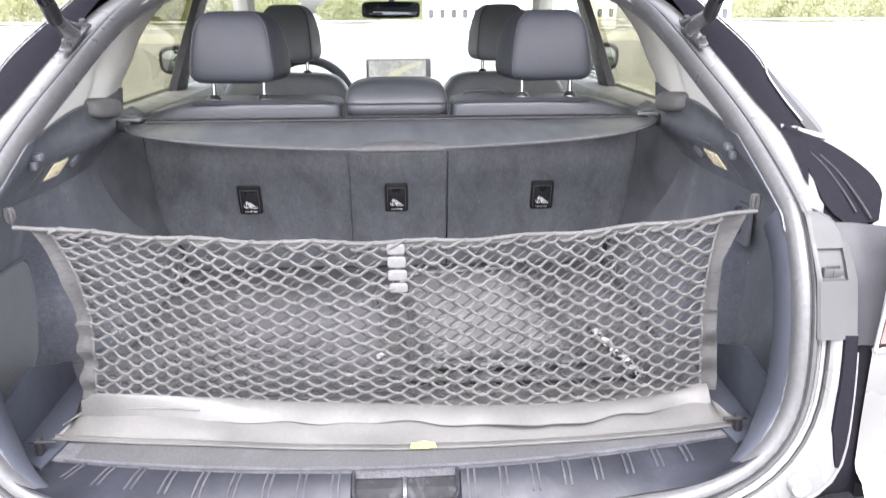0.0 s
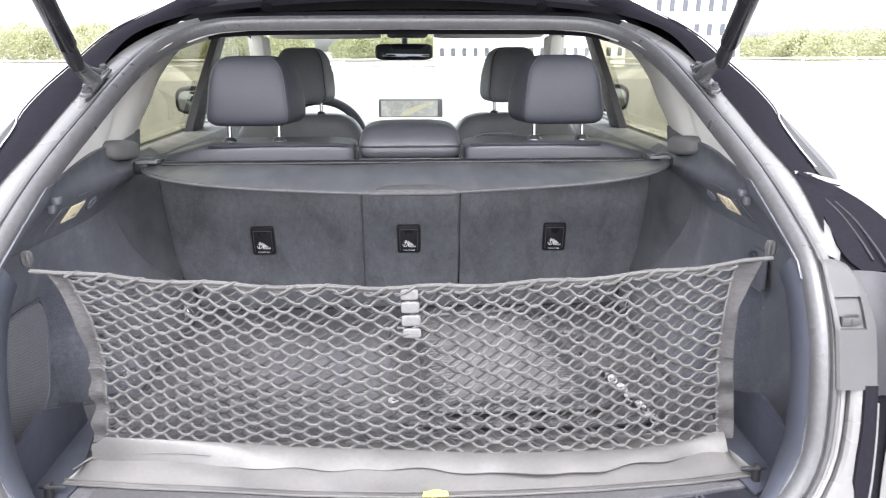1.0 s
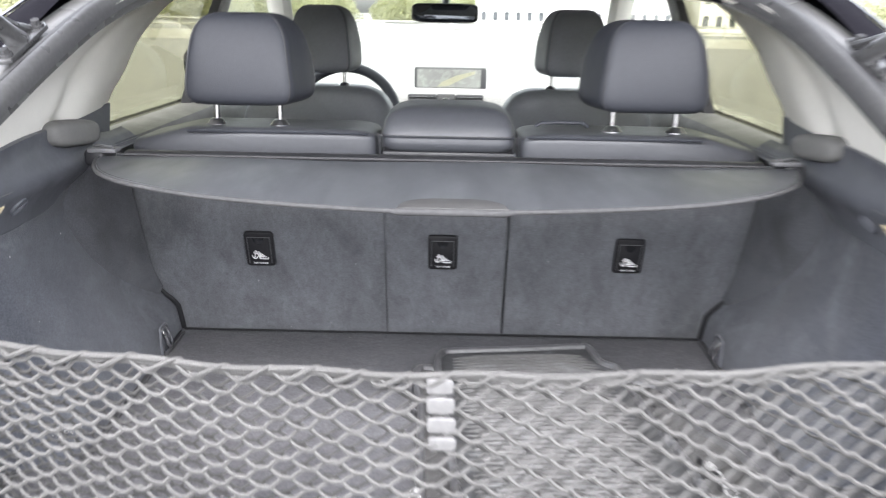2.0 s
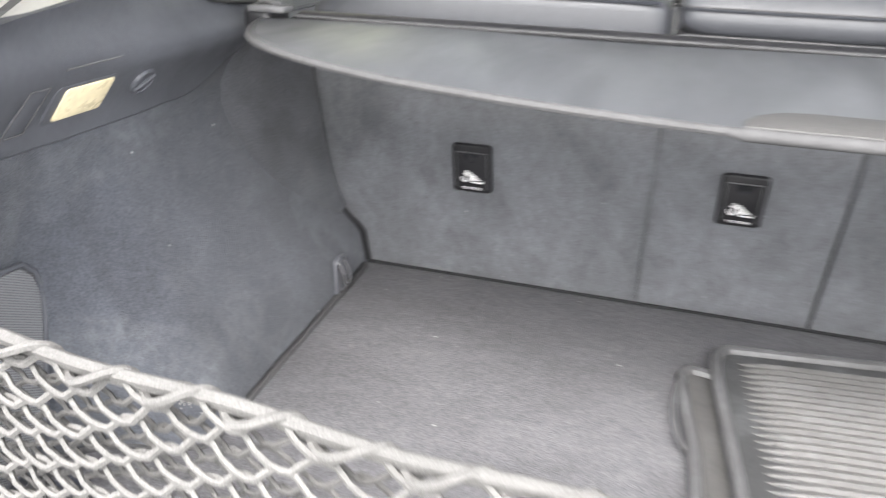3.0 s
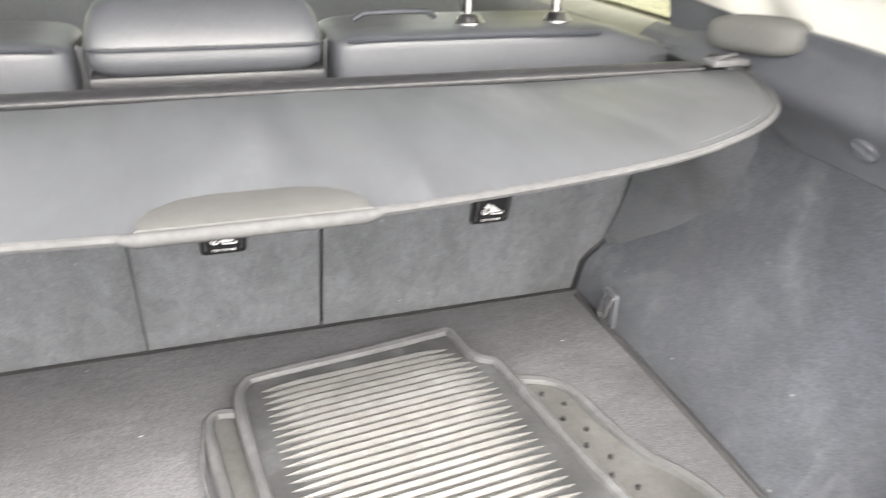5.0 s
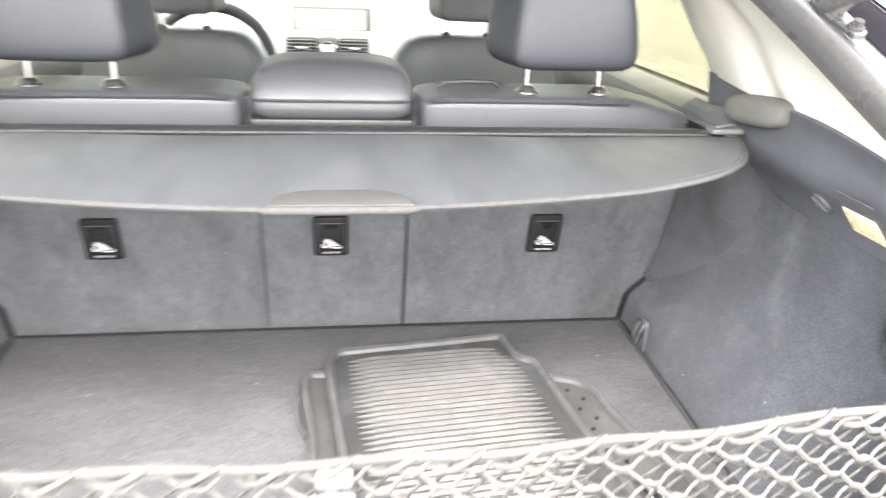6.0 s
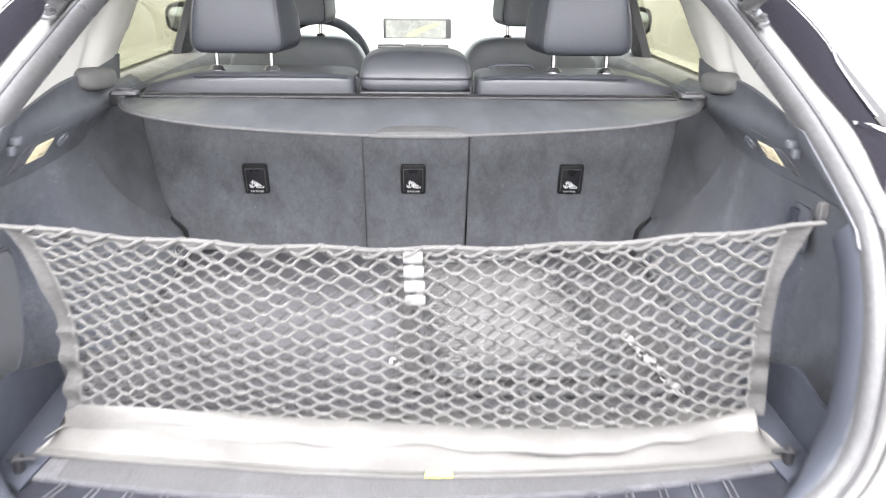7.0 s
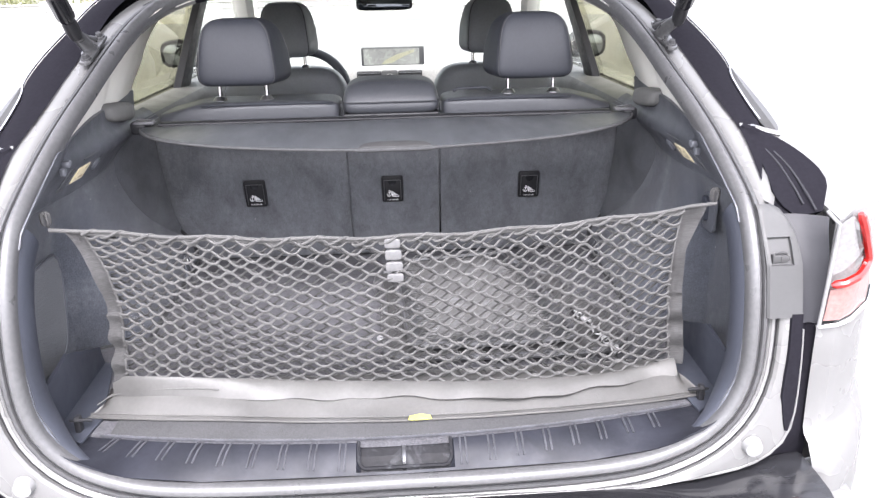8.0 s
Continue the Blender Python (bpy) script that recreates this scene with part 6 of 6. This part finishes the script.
for k in range(35):
    y0 = .840 - .0122 * k
    xl = float(np.interp(y0, (.42, .60, .70, .83), (.052, .040, .030, .022)))
    xr = float(np.interp(y0, (.42, .56, .66, .76, .80, .85), (.318, .310, .301, .293, .284, .256)))
    sl = .047
    pts = [(x, y0 + sl * (x - xl) / .25 * .5, .8068) for x in np.linspace(xl, xr, 12)]
    bm = bmesh.new()
    tube(bm, pts, [.0005, .0037] + [.0056] * 8 + [.0037, .0005], 6, flat=1.0)
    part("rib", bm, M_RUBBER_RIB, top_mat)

# small pale clips left behind the net
clip = thing("strap_clip", "loose strap with white plastic clips on the mats behind the net", "clip")
for k in range(5):
    bm = bmesh.new()
    box(bm, (-.006, -.010, 0), (.006, .010, .007), .002, 2, Matrix.Translation((.384 + .0075 * k, .525 - .040 * k, .800)) @ pose(0, 0, 0, 8 * (k % 2), 0, 14 + 25 * (k % 3)))
    tube(bm, [Vector((.384 + .0075 * k + .008 * math.cos(a), .505 - .040 * k + .011 * math.sin(a), .805)) for a in np.linspace(0, 2 * math.pi, 12, endpoint=False)], .0018, 5, closed=True)
    part("buckle", bm, M_CLIP, clip, "white plastic clip")
bm = bmesh.new()
tube(bm, curve([(.375, .55, .798), (.388, .50, .799), (.40, .42, .799), (.415, .34, .797)], 12), .006, 6, flat=.3)
part("strap", bm, M_BLACK, clip)
bm = bmesh.new()
tube(bm, [(-.027 + .009 * math.cos(a), .455 + .009 * math.sin(a), .798) for a in np.linspace(.8, 5.6, 12)], .003, 6)
solo("ring_clip", bm, M_CLIP, "small white open ring clip on the rubber mat", "clip")

# ---- the parking deck outside ----
bm = bmesh.new()
rings = [0, 3, 8, 20, 40, 80, 200, 600, 2500]
vs = [[(r * math.cos(a), r * math.sin(a), 0) for a in np.linspace(0, 2 * math.pi, 48, endpoint=False)] for r in rings[1:]]
grid(bm, vs, closed_v=True)
bmesh.ops.contextual_create(bm, geom=[v for v in bm.verts if v.co.length < 3.1])
solo("ground", bm, M_CONCRETE, "pale sunlit concrete parking deck", "ground", kind="structure")
rail = thing("parapet_railing", "low pale parapet with a two-bar railing round the deck", "railing")
for x0, y0, x1, y1 in ((-34, 38, 34, 38), (-34, -40, -34, 38), (34, -40, 34, 38)):
    a, b = Vector((x0, y0, 0)), Vector((x1, y1, 0))
    d = (b - a)
    n = Vector((-d.y, d.x, 0)).normalized() * .12
    bm = bmesh.new()
    grid(bm, [[a - n, a - n + Vector((0, 0, .45)), a + n + Vector((0, 0, .45)), a + n], [b - n, b - n + Vector((0, 0, .45)), b + n + Vector((0, 0, .45)), b + n]])
    part("kerb_wall", bm, M_RAIL, rail, smooth=False)
    for z in (.72, 1.0):
        bm = bmesh.new()
        tube(bm, [a + Vector((0, 0, z)), b + Vector((0, 0, z))], .05, 8)
        part("bar", bm, M_RAIL, rail)
    for k in range(int(d.length // 3.4) + 1):
        bm = bmesh.new()
        p = a + d * (k * 3.4 / d.length)
        box(bm, (p.x - .06, p.y - .06, .45), (p.x + .06, p.y + .06, 1.02), .01, 1)
        part("post", bm, M_RAIL, rail)

# woods behind the deck
rs = np.random.RandomState(4)
corners, trunk = [], []
for k in range(300):
    az, dist = radians(rs.uniform(-75, 75)), rs.uniform(110, 170)
    cx, cy = dist * math.sin(az), dist * math.cos(az)
    h = dist * (.030 if az < -.15 else .020) * rs.uniform(.8, 1.1) + 1.4
    r = rs.uniform(2.6, 4.4)
    n = 2000
    a, b, rr = rs.uniform(0, 6.28, n), rs.uniform(-.6, 1.5, n), r * rs.uniform(.45, 1.0, n) ** .7
    lump = 1 + .22 * np.sin(a * 3 + k) * np.cos(b * 4 + k)
    c = np.stack([cx + rr * lump * np.cos(a) * np.cos(b), cy + rr * lump * np.sin(a) * np.cos(b), np.maximum(h - r * .8 + rr * lump * .8 * np.sin(b), .2)], 1)
    ax = rs.normal(size=(n, 3))
    ax *= (rs.uniform(.1, .26, n) / np.linalg.norm(ax, axis=1))[:, None]
    ay = np.cross(ax, rs.normal(size=(n, 3)))
    ay *= (np.linalg.norm(ax, axis=1) * .7 / np.linalg.norm(ay, axis=1))[:, None]
    corners.append(np.stack([c + ax, c + ay, c - ax * .8, c - ay], 1).reshape(-1, 3))
    w = .18
    for ox, oy in ((w, 0), (0, w)):
        trunk.append([(cx - ox, cy - oy, 0), (cx + ox, cy + oy, 0), (cx + ox * .5, cy + oy * .5, h - r * .4), (cx - ox * .5, cy - oy * .5, h - r * .4)])
verts = np.concatenate(corners + [np.array(trunk).reshape(-1, 3)]).tolist()
faces = np.arange(len(verts)).reshape(-1, 4).tolist()
me = bpy.data.meshes.new("woods")
me.from_pydata(verts, [], faces)
me.materials.append(M_LEAVES)
tagged(new("woods", me), "line of green trees beyond the parking deck", "trees", kind="stuff")


def office(x, y, w, h, d, nx, nz, yaw, label, sill=None, tall=None):
    b = thing("office_building", label, "building", "buildings")
    m = Matrix.Translation((x, y, 0)) @ pose(0, 0, 0, 0, 0, yaw)
    bm = bmesh.new()
    box(bm, (-w / 2, 0, 0), (w / 2, d, h), .05, 1, m)
    wall = part("wall", bm, M_BUILDING, b, smooth=False)
    bm = bmesh.new()
    box(bm, (-w / 2 - .2, -.2, h), (w / 2 + .2, d + .2, h + .35), .05, 1, m)
    part("roof_edge", bm, M_BUILDING, b, smooth=False)
    for i in range(nx):
        for k in range(nz):
            px, pz = -w / 2 + w * (i + .5) / nx, h * (k + .55) / nz if sill is None else sill + tall / 2
            half = h / nz * .25 if tall is None else tall / 2
            bm = bmesh.new()
            box(bm, (px - w / nx * .2, -.04, pz - half), (px + w / nx * .2, .05, pz + half), .01, 1, m)
            part("window", bm, M_WINDOWDARK, b)


office(10.63, 66, 16.75, 3.0, 8, 17, 1, 0, "white low building with small dark windows beyond the deck", .96, .72)
office(25.24, 66, 8.1, 6.1, 9, 7, 3, 0, "white three-storey building with dark windows")
